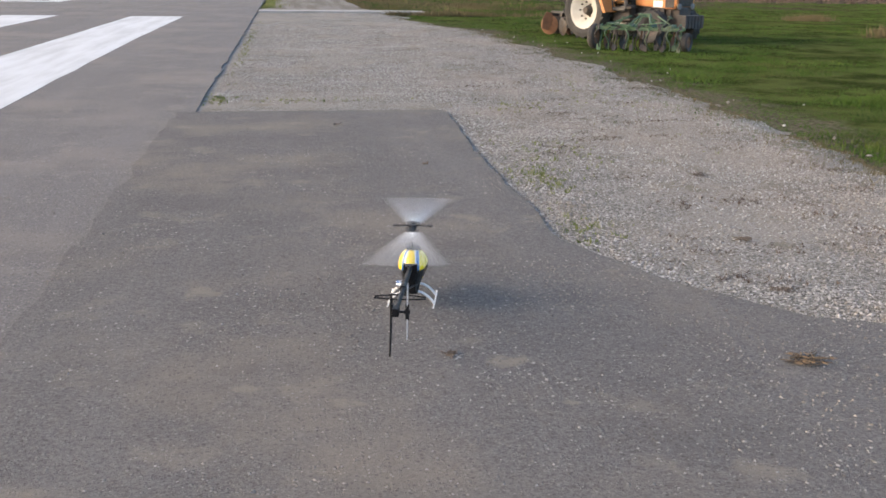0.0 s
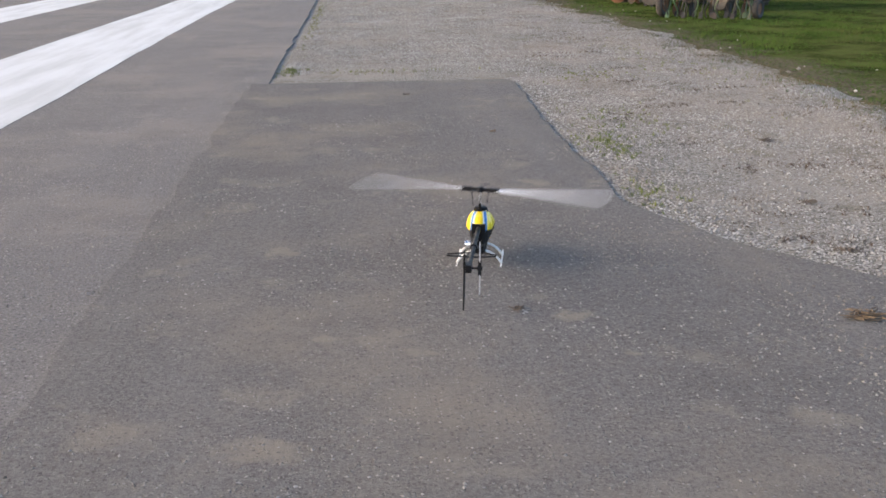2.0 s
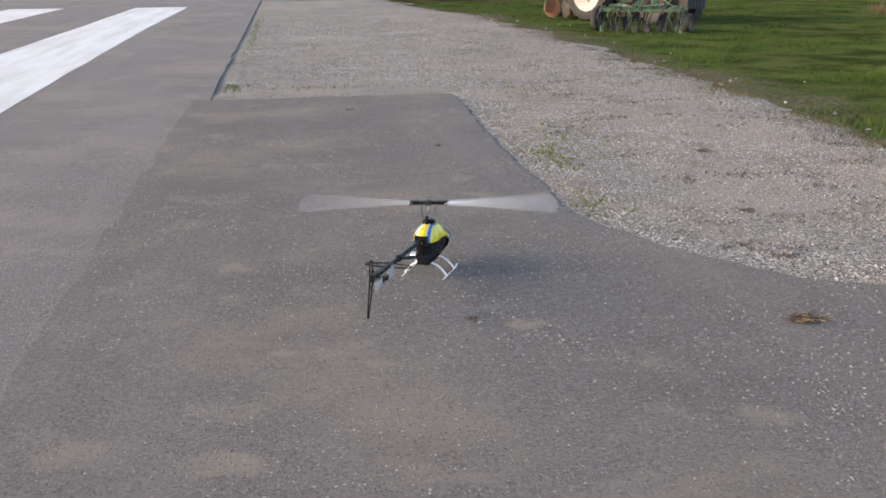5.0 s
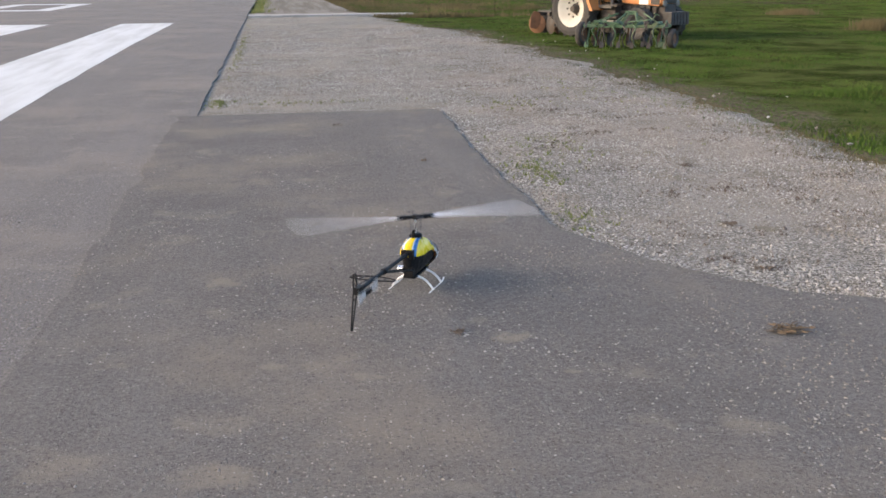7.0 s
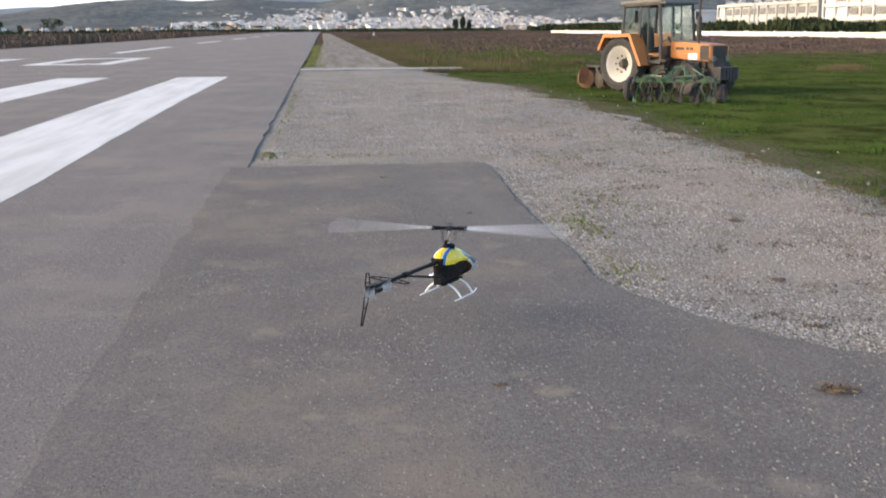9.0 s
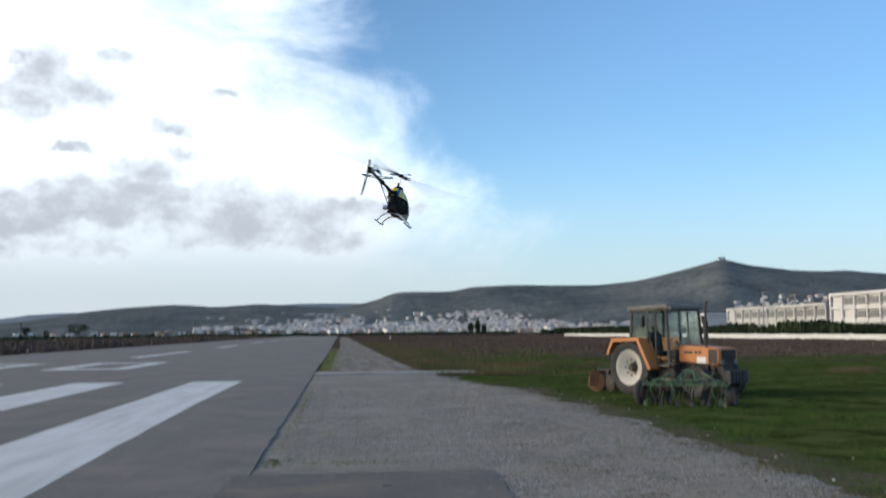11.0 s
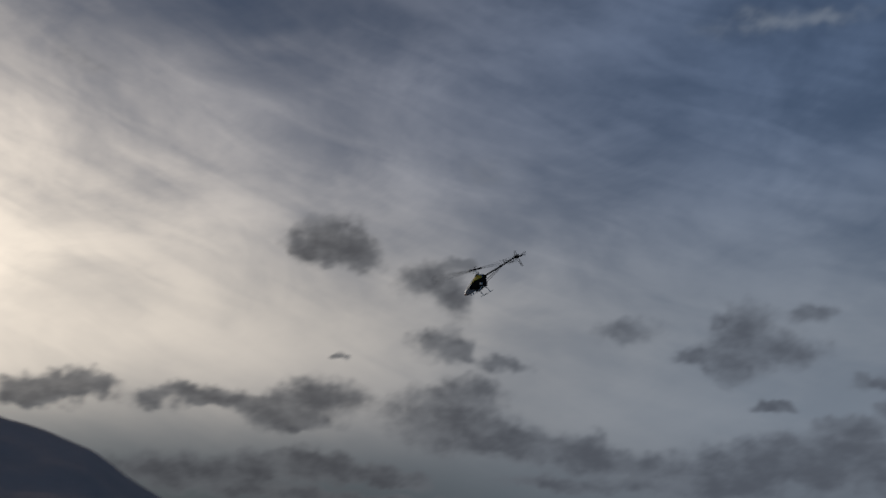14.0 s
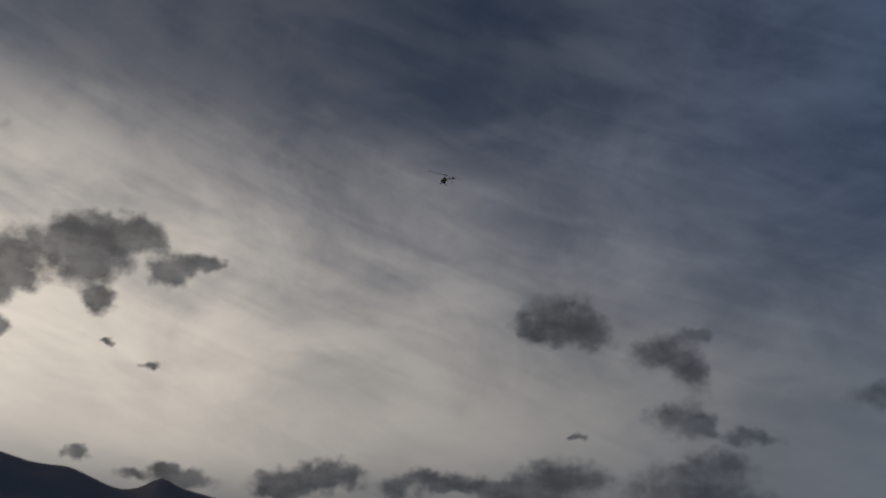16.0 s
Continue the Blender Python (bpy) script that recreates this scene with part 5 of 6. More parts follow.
def tree(m, height, width, label, name="tree", leaves=700, slim=False, seed=0, bare=False):
    rnd = random.Random(seed)
    t = thing(name, m, label, "tree" if name == "tree" else "bush")
    bm = bmesh.new()
    low = height * (0.12 if slim else 0.3)
    add_tube(bm, [(0, 0, -0.2), (0.02 * height, 0, low), (-0.01 * height, 0.01 * height, height * 0.6), (0, 0, height * 0.85)], 0.025 * height, 7)
    for k in range(7):
        a, z = rnd.uniform(0, 6.28), rnd.uniform(low, height * 0.7)
        reach = width * (0.15 if slim else rnd.uniform(0.28, 0.42))
        add_rod(bm, (0, 0, z), (reach * math.cos(a), reach * math.sin(a), z + height * 0.16), 0.012 * height, 0.004 * height, 5)
    part("trunk", bm, BARK, t)
    if slim:
        v, f = leaf_cloud(rnd, leaves, (width / 2, width / 2, height * 0.5), (0, 0, height * 0.55), 0.06 * height, hollow=0.3)
    else:
        v, f = leaf_cloud(rnd, leaves // 2, (width / 2, width / 2, height * 0.36), (0, 0, height * 0.66), 0.05 * height)
        for k in range(4):
            a = rnd.uniform(0, 6.28)
            c = (width * 0.3 * math.cos(a), width * 0.3 * math.sin(a), height * rnd.uniform(0.45, 0.8))
            v2, f2 = leaf_cloud(rnd, leaves // 8, (width * 0.26, width * 0.26, height * 0.2), c, 0.05 * height)
            f += [tuple(i + len(v) for i in q) for q in f2]
            v += v2
    mesh_object("crown", v, f, HEDGE, t)
    return t


for k, (a, r, h, w) in enumerate(((-7.45, 420, 6.2, 3.4), (-7.85, 420, 7.0, 3.2), (-8.2, 425, 5.6, 3.0))):
    p = heading(a, 0) * r
    tree(pose(p.x, p.y, -0.1), h, w, "dark cypress tree in front of the town", leaves=420, slim=True, seed=k)
for k, (a, r, h, w) in enumerate(((14.1, 330, 6.0, 7.5), (5.6, 520, 6, 8), (4.6, 540, 5, 9), (7.2, 500, 4.6, 8), (3.4, 560, 4.4, 9), (9.8, 420, 3.4, 7), (16.6, 330, 5.0, 2.4), (2.2, 600, 4.4, 9),
                                   (6.4, 510, 4.0, 8), (8.2, 450, 3.6, 8), (15.6, 320, 3.6, 2.0))):
    p = heading(a, 0) * r
    tree(pose(p.x, p.y, -0.1), h, w, "dark leafy tree beyond the runway", leaves=420, seed=20 + k)
p = heading(70.3, 0) * 130
tree(pose(p.x, p.y, -0.1), 5.0, 4.0, "dark tree beside the club hut", leaves=700, seed=60)
p = heading(54.0, 0) * 150
tree(pose(p.x, p.y, -0.1), 3.6, 4.0, "dark tree at the end of the long shed", leaves=500, seed=61)


def far_building(name, m, length, deep, storeys, high, bays, mat, label, cut=()):
    """A long flat-roofed block: frame of piers and slabs, windows set back in every bay."""
    b = thing(name, m, label, "building")
    bm = bmesh.new()
    h = storeys * high
    add_box(bm, (length - 0.8, deep - 0.8, h - 0.2), pose(0, 0.2, (h - 0.2) / 2))
    part("wall", bm, mat, b)
    bm = bmesh.new()
    add_box(bm, (length + 0.6, deep + 0.6, 0.8), pose(0, 0, h + 0.2), 0.05)
    part("roof", bm, mat, b)
    for s in range(1, storeys):
        bm = bmesh.new()
        add_box(bm, (length, deep, 0.9), pose(0, 0, s * high), 0.04)
        part("floor_slab", bm, mat, b)
    step = length / bays
    for k in range(bays + 1):
        bm = bmesh.new()
        add_box(bm, (0.6, 0.5, h), pose(-length / 2 + step * k, -deep / 2 + 0.05, h / 2), 0.02)
        part("pier", bm, mat, b)
    for s in range(storeys):
        for k in range(bays):
            if (s, k) in cut:
                continue
            bm = bmesh.new()
            add_box(bm, (step * 0.62, 0.15, high * 0.48), pose(-length / 2 + step * (k + 0.5), -deep / 2 + 0.16, s * high + high * 0.52))
            part("window", bm, PALE_PANE, b)
    return b


far_building("airfield_building", pose(151, 322, -0.1, 0, 0, 90 + 180), 76, 16, 2, 4.3, 11, CREAM, "long cream two storey building behind a hedge", {(1, 0), (0, 1), (0, 2)})
far_building("airfield_building", pose(152, 264, -0.1, 0, 0, 270), 34, 18, 3, 3.7, 5, WHITEWASH, "tall white flat roofed building behind a hedge", {(0, 0), (0, 1), (1, 0), (1, 1), (2, 0)})
far_building("airfield_building", pose(146, 388, -0.1, 0, 0, 270), 30, 14, 2, 3.6, 5, WHITEWASH, "white two storey building behind a hedge", {(0, 1), (1, 3)})
far_building("airfield_building", pose(170, 600, -0.1, 0, 0, 240), 70, 14, 1, 4.5, 9, WHITEWASH, "low white shed far across the field")


def build_wall():
    w = thing("boundary_wall", pose(74, 0, -0.1), "long low white boundary wall across the field", "wall", kind="structure")
    for k in range(22):
        bm = bmesh.new()
        add_box(bm, (0.3, 10.9, 0.85), pose(0, 90 + 11 * k, 0.42), 0.02)
        part("wall_panel", bm, WHITEWASH, w)
        bm = bmesh.new()
        add_box(bm, (0.4, 0.3, 0.98), pose(0, 84.5 + 11 * k, 0.49), 0.02)
        part("wall_post", bm, WHITEWASH, w)


build_wall()


def scrub(name, mat, count, area, height, size, label, seed, category="bushes"):
    """Low growth as one mass of leaf clumps."""
    rnd = random.Random(seed)
    verts, faces = [], []
    for _ in range(count):
        x, y = area(rnd)
        h = height * max(0.25, 0.6 + 0.8 * noise.noise(Vector((x * 0.05, y * 0.05, seed)))) * rnd.uniform(0.5, 1.1)
        for j in range(3):
            a, s = rnd.uniform(0, 6.28), size * rnd.uniform(0.6, 1.3)
            q, e = Vector((x + rnd.uniform(-1, 1) * size, y + rnd.uniform(-1, 1) * size, -0.1)), Vector((math.cos(a), math.sin(a), 0)) * s
            k = len(verts)
            lift = Vector((rnd.uniform(-0.3, 0.3) * h, rnd.uniform(-0.3, 0.3) * h, h))
            verts += [q - e, q + e, q + e * 0.7 + lift * rnd.uniform(0.5, 0.9), q + lift, q - e * 0.8 + lift * rnd.uniform(0.5, 0.9)]
            faces.append((k, k + 1, k + 2, k + 3, k + 4))
    return tagged(mesh_object(name, verts, faces, mat), label, category, kind="stuff")


scrub("hedge_bushes", HEDGE, 7000, lambda r: (r.uniform(96, 108), r.uniform(160, 420)), 3.6, 0.42, "dark green hedge in front of the airfield buildings", 3)
scrub("far_trees", HEDGE, 4000, lambda r: tuple(heading(r.uniform(-21, -11.5), 0).xy * r.uniform(560, 640)), 4.6, 0.8, "dark trees along the far edge of the field", 4)
scrub("scrub_bushes", HEDGE, 5000, lambda r: tuple(heading(r.uniform(-10, 9), 0).xy * r.uniform(620, 900)), 2.3, 0.9, "dark scrub at the end of the runway", 6)
scrub("scrub_bushes", RUST_WEED, 26000, lambda r: (r.uniform(-95, -31.5), 40 + 420 * r.random() ** 1.4), 1.35, 0.2, "reddish brown scrub beside the runway", 5)
scrub("scrub_bushes", HEDGE, 1800, lambda r: (r.uniform(-120, -60), r.uniform(180, 480)), 2.3, 0.5, "dark green scrub beyond the runway", 9)
scrub("weed_field", RUST_WEED, 36000, lambda r: (8 + 130 * r.random(), 62 + 260 * r.random() ** 1.6), 0.28, 0.11, "reddish brown dry weeds on the field", 7, "weeds")


def build_pole(a, r, h, lamps):
    p = heading(a, 0) * r
    po = thing("floodlight_mast", pose(p.x, p.y, -0.1, 0, 0, a), "grey floodlight mast above the buildings", "floodlight mast", "floodlight masts")
    bm = bmesh.new()
    add_rod(bm, (0, 0, 0), (0, 0, h), 0.28, 0.16, 10)
    part("pole", bm, STEEL, po)
    bm = bmesh.new()
    add_box(bm, (3.2, 0.3, 0.25), pose(0, 0, h), 0.03)
    part("cross_arm", bm, STEEL, po)
    for k in range(lamps):
        bm = bmesh.new()
        add_box(bm, (0.6, 0.4, 0.5), pose(-1.2 + 0.8 * k, -0.2, h + 0.3, 20), 0.05)
        part("floodlight", bm, IRON, po)


build_pole(-23.55, 330, 13.2, 4)
build_pole(-25.2, 340, 12.6, 4)
for a, r, h in ((16.85, 330, 6.0), (8.0, 900, 14)):
    p = heading(a, 0) * r
    po = thing("utility_pole", pose(p.x, p.y, -0.1), "dark wooden utility pole beyond the runway", "utility pole", "utility poles")
    bm = bmesh.new()
    add_rod(bm, (0, 0, 0), (0, 0, h), 0.25, 0.16, 8)
    part("pole", bm, BARK, po)
    bm = bmesh.new()
    add_box(bm, (1.8, 0.2, 0.2), pose(0, 0, h - 0.5))
    part("cross_arm", bm, BARK, po)
p = heading(-21.5, 0) * 3095
mast = thing("radio_mast", pose(p.x, p.y, 3100 * math.tan(radians(3.9)) - 4), "thin radio mast on the hilltop", "radio mast")
bm = bmesh.new()
add_rod(bm, (0, 0, 0), (0, 0, 16), 0.8, 0.3, 6)
part("pole", bm, STEEL, mast)
bm = bmesh.new()
add_box(bm, (22, 10, 6), pose(-4, 0, 3.4))
part("hut", bm, CREAM, mast)

# ---- sheds across the runway, under the mountain ----
# Wall and roof colours are darkened to stand for their backlit shade.
SHED_WALL = plain("backlit_shed_panel", (0.17, 0.165, 0.155), 0.8, 0, 0.4, 1.5, (0.35, 0.32, 0.28), 0.004)
SHED_ROOF = plain("backlit_shed_roof", (0.035, 0.033, 0.032), 0.8, 0.1, 0.4, 2.0)
RED_DOOR = plain("red_door", (0.34, 0.03, 0.035), 0.6, 0, 0.3, 3.0)


def shed(name, left, right, r0, r1, high, label, doors, gable=0.35):
    """A shed between two bearings; its long face looks at the runway."""
    a, b = heading(left, 0) * r0, heading(right, 0) * r1
    mid, along = (a + b) / 2, b - a
    s = thing(name, pose(mid.x, mid.y, -0.1, 0, 0, math.degrees(math.atan2(along.y, along.x))), label, "shed")
    n, d = along.length, 7.0
    bm = bmesh.new()
    add_box(bm, (n, d, high), pose(0, d / 2, high / 2))
    part("wall", bm, SHED_WALL, s)
    bm = bmesh.new()
    if gable > 0.8:
        prism(bm, [(-n / 2 - 0.4, high + 0.01), (n / 2 + 0.4, high + 0.01), (0, high + gable)], d + 0.8, pose(0, d / 2, 0))
    else:
        prism(bm, [(-0.4, high + 0.01), (d + 0.4, high + 0.01), (d / 2, high + gable)], n + 0.8, pose(0, 0, 0, 0, 0, 90))
    part("roof", bm, SHED_ROOF, s, "sheet roof darkened as backlit")
    for x, w, h, mat in doors:
        bm = bmesh.new()
        add_box(bm, (w, 0.12, h), pose(x * n, -0.03, h / 2 + (0.0 if mat is RED_DOOR else 1.0)), 0.02)
        part("door" if mat is RED_DOOR else "window", bm, mat, s, "dark red shed door" if mat is RED_DOOR else "")
    return s


shed("long_shed", 63.2, 54.3, 120, 150, 4.0, "long pale shed with dark red doors", [(-0.38, 2.6, 2.8, RED_DOOR), (-0.14, 1.5, 1.2, GLASS_DARK), (0.18, 2.8, 2.8, RED_DOOR), (0.36, 1.6, 1.0, GLASS_DARK)])
shed("club_hut", 66.3, 64.0, 118, 120, 3.7, "small pale gabled hut beside the long shed", [(-0.25, 1.2, 1.2, GLASS_DARK), (0.2, 1.1, 2.2, RED_DOOR)], 1.1)
shed("small_shed", 49.3, 44.8, 150, 160, 4.6, "small grey shed under the mountain", [(0.2, 2.0, 2.4, RED_DOOR)], 0.9)
p = heading(64.15, 0) * 116
mast = thing("antenna_mast", pose(p.x, p.y, -0.1), "thin antenna mast beside the club hut", "antenna mast")
bm = bmesh.new()
add_rod(bm, (0, 0, 0), (0, 0, 6.2), 0.07, 0.05, 8)
part("pole", bm, STEEL, mast)
for z in (6.0, 5.3):
    bm = bmesh.new()
    add_rod(bm, (-0.35, 0, z), (0.35, 0, z), 0.12, 0.08, 8)
    part("antenna", bm, IRON, mast)

# ---- stones, grass and litter ----


def scatter_stones(name, spots, label, mat):
    rnd = np.random.RandomState(4)
    n = len(spots)
    base = np.array([(1, 0, 0), (0, 1, 0), (-1, 0, 0), (0, -1, 0), (0, 0, 1), (0, 0, -1)], float)
    tri = np.array([(0, 1, 4), (1, 2, 4), (2, 3, 4), (3, 0, 4), (1, 0, 5), (2, 1, 5), (3, 2, 5), (0, 3, 5)])
    ang = rnd.rand(n) * 6.28
    c, s = np.cos(ang)[:, None], np.sin(ang)[:, None]
    shape = base[None] * (0.65 + 0.7 * rnd.rand(n, 6, 1)) * np.stack([np.ones(n), 0.6 + 0.5 * rnd.rand(n), 0.45 + 0.35 * rnd.rand(n)], 1)[:, None]
    shape[:, :, :2] += 0.25 * (rnd.rand(n, 6, 2) - 0.5)
    x = shape[:, :, 0] * c - shape[:, :, 1] * s
    y = shape[:, :, 0] * s + shape[:, :, 1] * c
    pts = np.stack([x, y, shape[:, :, 2]], 2) * spots[:, 3][:, None, None] + spots[:, None, :3]
    faces = (tri[None] + 6 * np.arange(n)[:, None, None]).reshape(-1, 3)
    me = bpy.data.meshes.new(name)
    me.from_pydata(pts.reshape(-1, 3).tolist(), [], faces.tolist())
    me.materials.append(mat)
    return tagged(new(name, me), label, "gravel", kind="stuff")


def build_stones():
    rnd = random.Random(2)
    spots = []
    while len(spots) < 175000:
        y = 4.2 + 28 * rnd.random() ** 1.7
        x = rnd.uniform(-0.85, 6.6)
        if x > grass_edge(y) - 0.6 + 1.2 * rnd.random() ** 1.3 or (y < 13.2 and x < pad_right(y) + 0.03):
            continue
        bare = noise.noise(Vector((x * 0.5, y * 0.28, 3.0))) + 0.6 * noise.noise(Vector((x * 1.7, y * 0.9, 6.0)))
        if bare < 0.9 * rnd.random() - 0.75 + 0.16 * min(1.0, max(0.0, (y - 9) / 8)):
            continue
        near = abs(x - pad_right(y)) < 0.4 and y < 13
        size = (0.0030 + 0.0075 * rnd.random() ** 2.6) * (1.15 if near else 1.0) * (1 + y * 0.022)
        spots.append((x, y, bed_height(x, y) + size * 0.25, size))
    grit = []
    while len(grit) < 32000:                          # grit spread over the asphalt, in drifts
        x, y = rnd.uniform(-4.5, 4.5), 1.9 + 8 * rnd.random() ** 1.6
        if (y > 4.2 and x > pad_right(y)) or noise.noise(Vector((x * 0.9, y * 0.9, 12.0))) + 0.7 * noise.noise(Vector((x * 3.1, y * 3.1, 15.0))) < 0.9 * rnd.random() - 0.45 + 0.05 * max(0.0, y - 4):
            continue
        z = 0.009 if x > -1.15 else 0.001
        grit.append((x, y, z, 0.0026 + 0.0068 * rnd.random() ** 2.3))
    for _ in range(34):                          # loose white rubble at the grass edge
        y = rnd.uniform(8, 30)
        spots.append((grass_edge(y) + rnd.gauss(0.3, 0.5), y, 0.0, rnd.uniform(0.012, 0.035)))
    scatter_stones("gravel", np.array(spots), "loose pale crushed stone", STONE)
    scatter_stones("grit", np.array(grit), "loose grey grit in drifts on the asphalt", GRIT)


build_stones()


def blades(name, mat, spots, label, category="grass", fan=3, width=0.12, lean=0.5):
    """Tufts of pointed blades at x, y, z, height."""
    rnd = np.random.RandomState(8)
    sp = np.repeat(np.array(spots), fan, 0)
    n = len(sp)
    a, b = rnd.rand(n) * 6.28, rnd.rand(n) * 6.28
    h = sp[:, 3] * (0.6 + 0.6 * rnd.rand(n))
    base = sp[:, :3] + np.stack([(rnd.rand(n) - 0.5) * h, (rnd.rand(n) - 0.5) * h, np.zeros(n)], 1)
    e = np.stack([np.cos(a), np.sin(a), np.zeros(n)], 1) * (h * width)[:, None]
    tip = base + np.stack([np.cos(b) * h * lean * rnd.rand(n), np.sin(b) * h * lean * rnd.rand(n), h], 1)
    pts = np.stack([base - e, base + e, tip], 1).reshape(-1, 3)
    me = bpy.data.meshes.new(name)
    me.from_pydata(pts.tolist(), [], np.arange(3 * n).reshape(-1, 3).tolist())
    me.materials.append(mat)
    return tagged(new(name, me), label, category, kind="stuff")


def build_grass():
    rnd = random.Random(5)
    spots = []
    while len(spots) < 130000:
        y = 6.5 + 60 * rnd.random() ** 1.7
        x = 4.9 + (4 + y * 0.62) * rnd.random() ** 1.2
        over = x - grass_edge(y)
        if over < -1.3 or (over < 1.1 and rnd.random() > 0.05 + max(0, 0.7 + over) ** 2 * 0.35):
            continue
        lush = 0.6 + 0.7 * noise.noise(Vector((x * 0.35, y * 0.35, 1.0))) + 0.3 * noise.noise(Vector((x * 1.7, y * 1.7, 4.0)))
        if lush < 0.27 or (40.6 < y < 43.0 and x < 7.5):
            continue
        spots.append((x, y, max(-0.075, bed_height(x, y) - 0.004) if over < 0.74 else -0.075, (0.018 + 0.052 * lush) * (0.65 + 0.9 * max(0.0, noise.noise(Vector((x * 1.1, y * 0.8, 7.0))))) * (1 + 0.012 * y) * (0.6 if over < 0.2 else 1.0)))
    while len(spots) < 146000:                    # thinner growth out on the field
        y = 42 + 55 * rnd.random() ** 1.4
        x = grass_edge(y) + 0.5 + (3 + 0.12 * y) * rnd.random()
        if noise.noise(Vector((x * 0.3, y * 0.16, 33.0))) > -0.05:
            spots.append((x, y, -0.075, rnd.uniform(0.07, 0.17)))
    blades("grass", GRASS, spots, "short lush green grass beside the gravel", "grass", 3, 0.09, 0.8)
    spots = []
    while len(spots) < 16000:                     # dry verge of the track
        y = 40 + 130 * rnd.random() ** 1.7
        x = grass_edge(y) + abs(rnd.gauss(0, 1)) * (2.0 + 0.02 * y)
        spots.append((x, y, -0.075, rnd.uniform(0.06, 0.20)))
    while len(spots) < 22000:                     # russet stand of tall weeds on the field's edge
        y = 45 + 75 * rnd.random() ** 1.5
        x = grass_edge(y) + 1.0 + (4 + 0.14 * y) * rnd.random() ** 1.3
        if noise.noise(Vector((x * 0.22, y * 0.13, 21.0))) > -0.12:
            spots.append((x, y, -0.075, rnd.uniform(0.08, 0.24)))
    for _ in range(12000):                        # withered fringe where the gravel thins out
        y = 7 + 34 * rnd.random() ** 1.4
        x = grass_edge(y) + rnd.gauss(0.15, 0.32)
        if noise.noise(Vector((x * 0.9, y * 0.6, 9.0))) > -0.15:
            spots.append((x, y, bed_height(x, y) - 0.004, rnd.uniform(0.016, 0.045)))
    blades("dry_grass", DRY, spots, "tall dry grass along the track", "grass", 3, 0.10)
    spots = []
    while len(spots) < 1300:                     # green verge between runway and track
        y = 46 + 60 * rnd.random() ** 1.5
        spots.append((-0.75 + abs(rnd.gauss(0, 0.35)), y, -0.08, rnd.uniform(0.06, 0.22)))
    blades("verge_grass", WEED, spots, "weedy grass between the runway and the track", "grass", 3, 0.12)
    spots = []
    for cx, cy, rx, ry, count in ((2.15, 8.3, 0.30, 0.7, 170), (2.0, 6.6, 0.28, 0.5, 130), (2.6, 9.5, 0.5, 0.8, 110), (0.2, 13.6, 1.6, 0.25, 90), (-0.75, 13.7, 0.15, 0.4, 90),
                                  (-0.7, 24, 0.12, 9, 260), (4.4, 14, 0.8, 4, 160), (3.0, 12.8, 0.6, 0.6, 60)):
        for _ in range(count):
            spots.append((cx + rnd.gauss(0, rx * 0.5), cy + rnd.gauss(0, ry * 0.5), -0.016, rnd.uniform(0.012, 0.036)))
    spots = [s for s in spots if not (s[1] < 12.9 and s[0] < pad_right(s[1]) + 0.06)]
    dead = []
    while len(dead) < 2600:
        cx, cy = rnd.uniform(2.2, 5.6), 5 + 22 * rnd.random() ** 1.5
        if cx < pad_right(cy) + 0.2 or cx > grass_edge(cy):
            continue
        for _ in range(rnd.randrange(12, 40)):
            x, y = cx + rnd.gauss(0, 0.13), cy + rnd.gauss(0, 0.07)
            dead.append((x, y, bed_height(x, y) + 0.002, rnd.uniform(0.008, 0.022)))
    blades("dead_weeds", RUST_WEED, dead, "dark dead weeds flat among the stones", "weeds", 4, 0.25, 2.0)
    blades("weeds", WEED, spots, "small yellowish weeds growing in the gravel", "weeds", 4, 0.22, 1.2)


build_grass()


def clump(name, mat, x, y, radius, count, height, label, category, z=0.0, flat=1.0):
    rnd = random.Random(int(x * 100 + y * 10))
    bm = bmesh.new()
    for _ in range(count):
        a, r = rnd.uniform(0, 6.28), radius * rnd.random() ** 0.7
        b, l = rnd.uniform(0, 6.28), rnd.uniform(0.3, 0.9) * radius
        p = Vector((r * math.cos(a), r * math.sin(a) * flat, rnd.uniform(0.002, height)))
        q = p + Vector((math.cos(b) * l, math.sin(b) * l * flat, rnd.uniform(-0.2, 0.5) * height))
        q.z = max(q.z, 0.003)
        add_rod(bm, p, q, 0.0035 * max(1, radius * 3), 0.002, 3)
    ob = part(name, bm, mat)
    ob.location = (x, y, z)
    return tagged(ob, label, category)


clump("straw_clump", STRAW, 2.34, 4.13, 0.10, 70, 0.018, "flat clump of dry straw on the asphalt", "straw", 0.010, 0.6)
clump("mud_crumb", BARK, 0.80, 4.40, 0.035, 30, 0.010, "dark crumb of mud on the asphalt", "mud", 0.010)
clump("dead_leaf", BARK, 0.67, 11.2, 0.05, 24, 0.02, "dark dead leaf on the asphalt", "leaf", 0.010)
clump("dead_leaf", STRAW, 1.30, 8.85, 0.03, 20, 0.02, "brown dead leaf on the asphalt", "leaf", 0.010)
clump("weed_tuft", BARK, 3.55, 8.25, 0.08, 40, 0.02, "dark dry weed tuft on the gravel", "weeds", -0.012, 0.6)
clump("weed_tuft", BARK, 2.74, 5.15, 0.07, 45, 0.02, "dark dry weed tuft on the gravel", "weeds", -0.012, 0.7)
clump("weed_tuft", BARK, 3.0, 6.2, 0.07, 35, 0.015, "dark dry weed tuft on the gravel", "weeds", -0.012, 0.5)
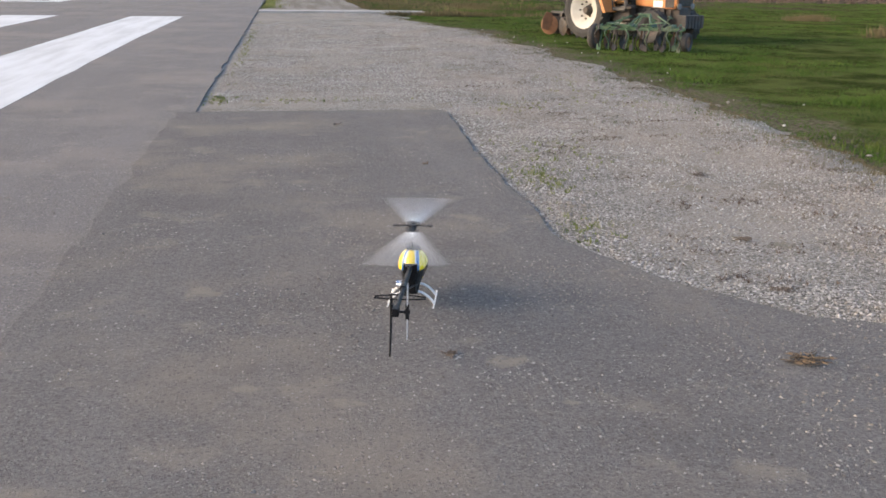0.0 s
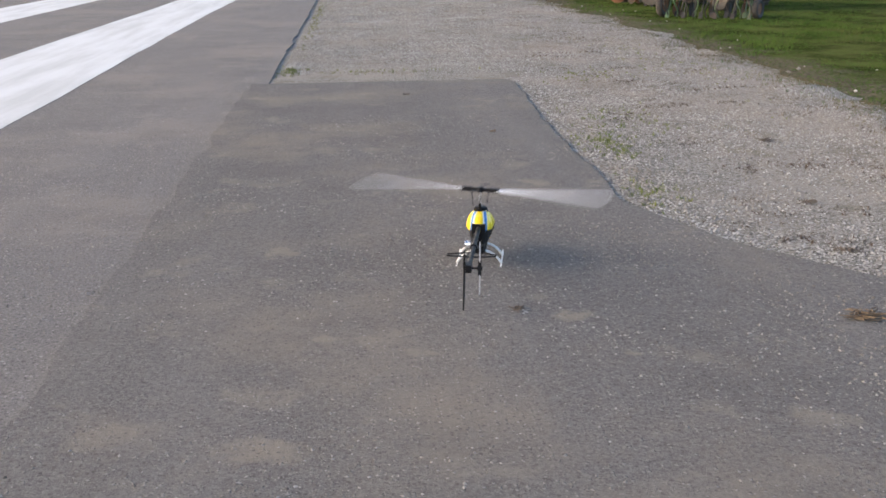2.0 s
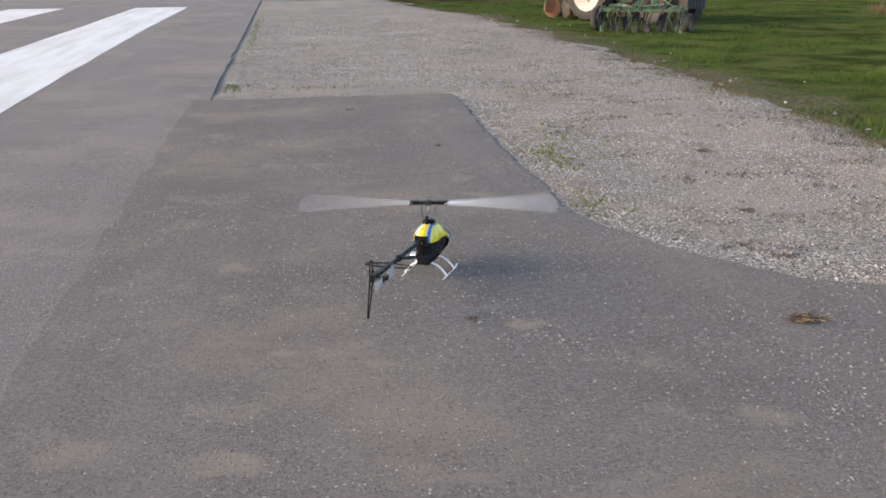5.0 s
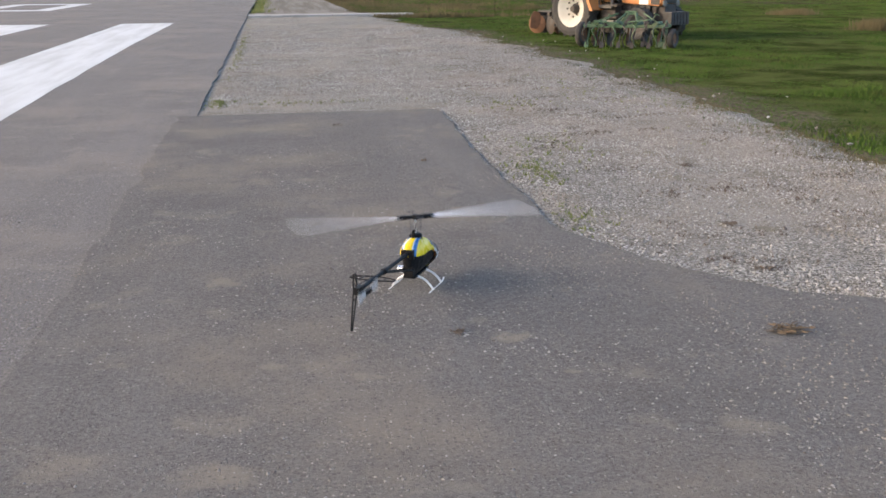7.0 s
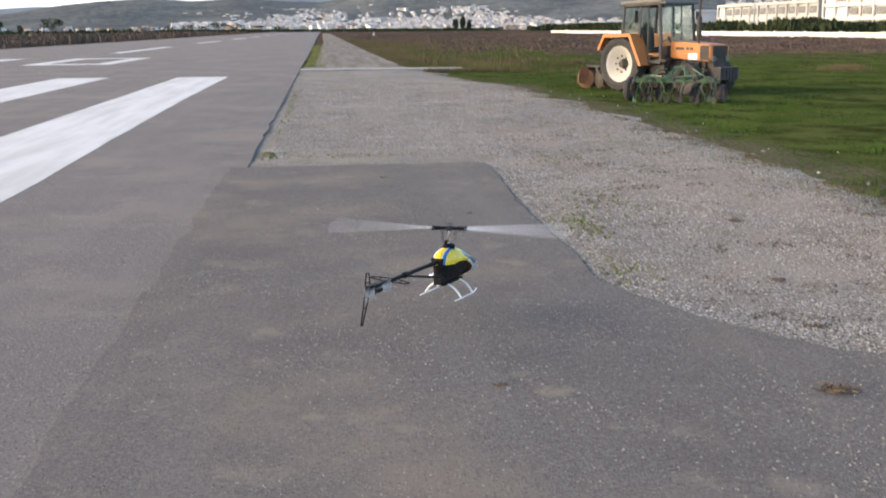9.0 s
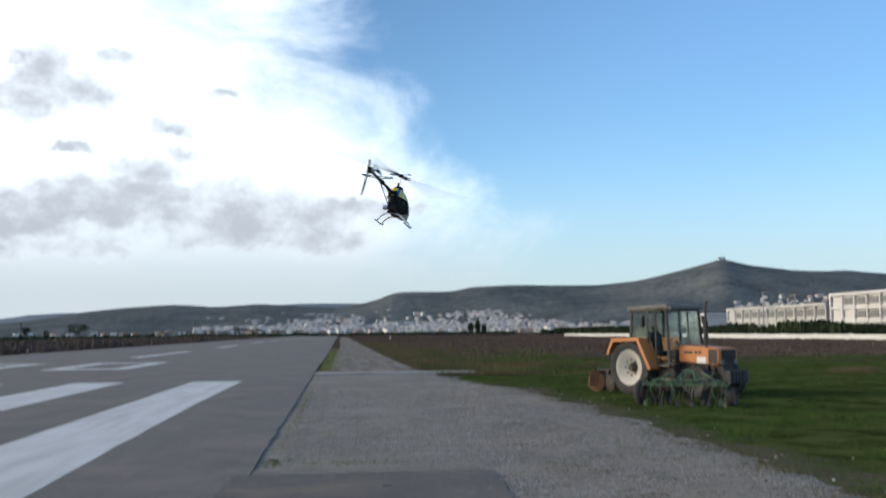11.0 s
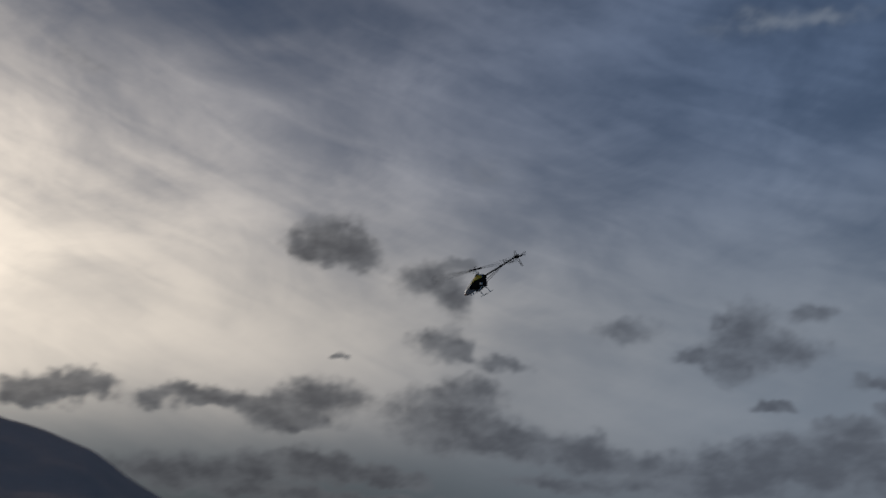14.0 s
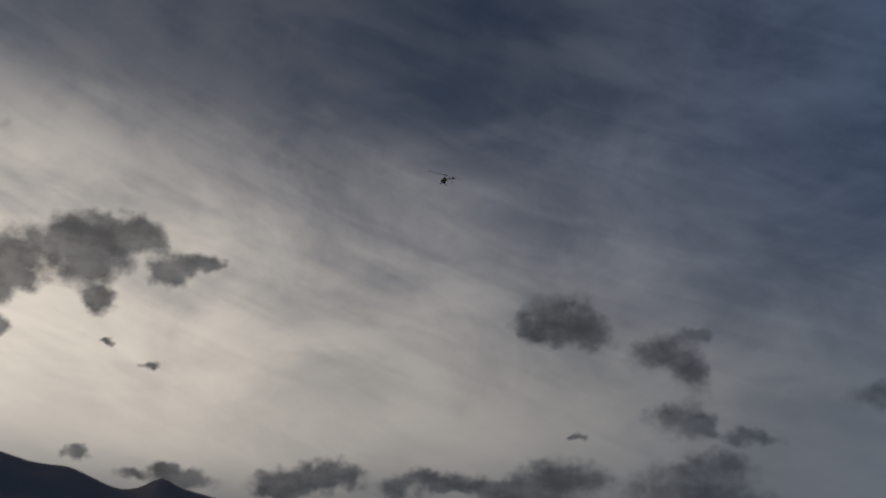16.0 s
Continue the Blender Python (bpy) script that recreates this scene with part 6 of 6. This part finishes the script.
for x, y, s in ((17.5, 27.5, 0.7), (18.8, 29.5, 0.6), (14.5, 40, 0.6), (20.5, 38, 0.8), (11.8, 46, 0.7), (9.0, 49, 0.6)):
    rnd = random.Random(int(x * 7))
    blades("weed_tuft", DRY, [(x + rnd.gauss(0, s * 0.5), y + rnd.gauss(0, s * 0.4), -0.08, rnd.uniform(0.10, 0.30)) for _ in range(520)],
           "tall coarse weed tuft in the grass", "weeds", 3, 0.06)
for x in (13.2,):
    po = thing("marker_post", pose(x, 262, -0.1), "small red and white marker post beside the runway track", "marker post", "marker posts")
    bm = bmesh.new()
    add_box(bm, (0.5, 0.3, 0.7), pose(0, 0, 0.35), 0.03)
    part("post_base", bm, WHITEWASH, po)
    bm = bmesh.new()
    add_box(bm, (0.5, 0.3, 0.3), pose(0, 0, 0.86), 0.03)
    part("post_top", bm, RED_DOOR, po)

# ---- what moves ----
# seconds, place, heading, nose up, lean to the right
FLIGHT = [
    (0.0, 0.73, 5.17, 0.0, 77.8, 0, 0), (0.5, 0.73, 5.17, 0.0, 78.3, 0, 0), (1.0, 0.73, 5.17, 0.0, 79.8, 0, 0), (1.5, 0.725, 5.17, 0.0, 81.0, 0, 0),
    (2.0, 0.725, 5.17, 0.0, 79.2, 0, 0), (2.5, 0.725, 5.17, 0.0, 79.1, 0, 0), (3.0, 0.72, 5.17, 0.0, 77.7, 0, 0), (3.5, 0.71, 5.17, 0.0, 69.3, 0, 0),
    (4.0, 0.71, 5.175, 0.0, 64.9, 0, 0), (5.2, 0.71, 5.18, 0.0, 63.9, 0, 0), (6.5, 0.71, 5.18, 0.0, 63.4, 0, 0), (7.0, 0.71, 5.185, 0.0, 62.5, 0, 0),
    (7.5, 0.705, 5.185, 0.0, 61.7, 0, 0), (8.0, 0.705, 5.19, 0.0, 59.2, 0, 0), (8.2, 0.70, 5.20, 0.0, 57.5, 0, 0), (8.7, 0.70, 5.30, 0.03, 54.5, 0, 1),
    (9.4, 0.68, 6.1, 0.45, 52.0, 1, 2), (10.3, 0.64, 7.15, 1.43, 50.5, 2, 3), (10.5, 0.62, 7.31, 1.74, 51.0, 0.4, 5), (10.7, 0.47, 7.69, 1.95, 64.3, -3.5, 9),
    (11.0, 0.56, 7.70, 2.53, 73.2, -6, 8.5), (11.1, 0.56, 7.85, 2.68, 95.0, -8, 0), (11.3, 0.60, 8.5, 3.05, 135, -6, 2),
    (11.5, 0.64, 8.79, 3.22, 153.58, -1.59, -8.97),
    (12, 0.38, 8.98, 4.21, 161.0, -3.75, -12.85),
    (12.5, -0.28, 8.36, 4.93, 150.37, -21.14, -13.77),
    (13, -1.69, 9.16, 5.55, 153.17, -23.09, -13.82),
    (13.5, -3.99, 10.17, 5.62, 153.67, -21.07, -15.71),
    (14, -7.34, 12.31, 5.76, 166.33, -16.46, -10.21),
    (14.5, -11.52, 14.32, 6.49, 171.44, -14.28, -7.17),
    (15, -16.42, 17.0, 9.1, 169.04, -4.41, -5.03),
    (15.5, -20.12, 18.72, 12.21, 164.8, 6.18, 1.15),
    (16.0, -25.39, 23.15, 18.17, 162.66, 19.46, 0.89),
]
# seconds, direction in degrees of the main blades over the ground
BLADES = [(0.0, 80), (0.5, 1), (1.0, 15), (1.5, 32), (2.0, -25), (2.5, -62), (3.0, -35), (3.5, -43), (4.0, 150), (6.5, 20), (7.0, 10), (7.5, 5), (8.0, -10), (8.2, -15),
          (10.3, -20), (10.5, 62), (11.0, 50), (11.5, 40), (12.0, 78), (12.5, 148), (13.0, 140), (13.5, 110), (14.0, 30), (14.5, 60), (15.0, 20), (15.5, 60), (16.0, 60)]


def attitude(x, y, z, yaw, nose, lean):
    return pose(x, y, z, 0, 0, yaw) @ pose(0, 0, 0, 0, -nose, 0) @ pose(0, 0, 0, lean, 0, 0)


def spin(marks, step):
    """Angles frame by frame: about step degrees each, through the marks, which hold for half turns."""
    angles = [marks[0][1]]
    for (t0, a0), (t1, a1) in zip(marks, marks[1:]):
        count = frame(t1) - frame(t0)
        start = angles[-1]
        turn = (a1 - start) % 180
        turn += 180 * round((count * step - turn) / 180)
        angles += [start + turn * k / count for k in range(1, count + 1)]
    return angles


def motions():
    walk(heli, [(t, attitude(*rest)) for t, *rest in FLIGHT])
    yaw = lambda t: float(np.interp(t, [r[0] for r in FLIGHT], [r[4] for r in FLIGHT]))
    angles = spin([(t, a - yaw(t)) for t, a in BLADES], 84)
    walk(main_rotor, [(k / FPS, pose(0, 0, 0.39, 0, 0, a)) for k, a in enumerate(angles)])
    angles = spin([(0.5 * k, 4 if k < 7 else 88) for k in range(33)], 76)
    walk(tail_rotor, [(k / FPS, pose(-0.805, -0.05, 0.222, 0, a, 0)) for k, a in enumerate(angles)])


motions()
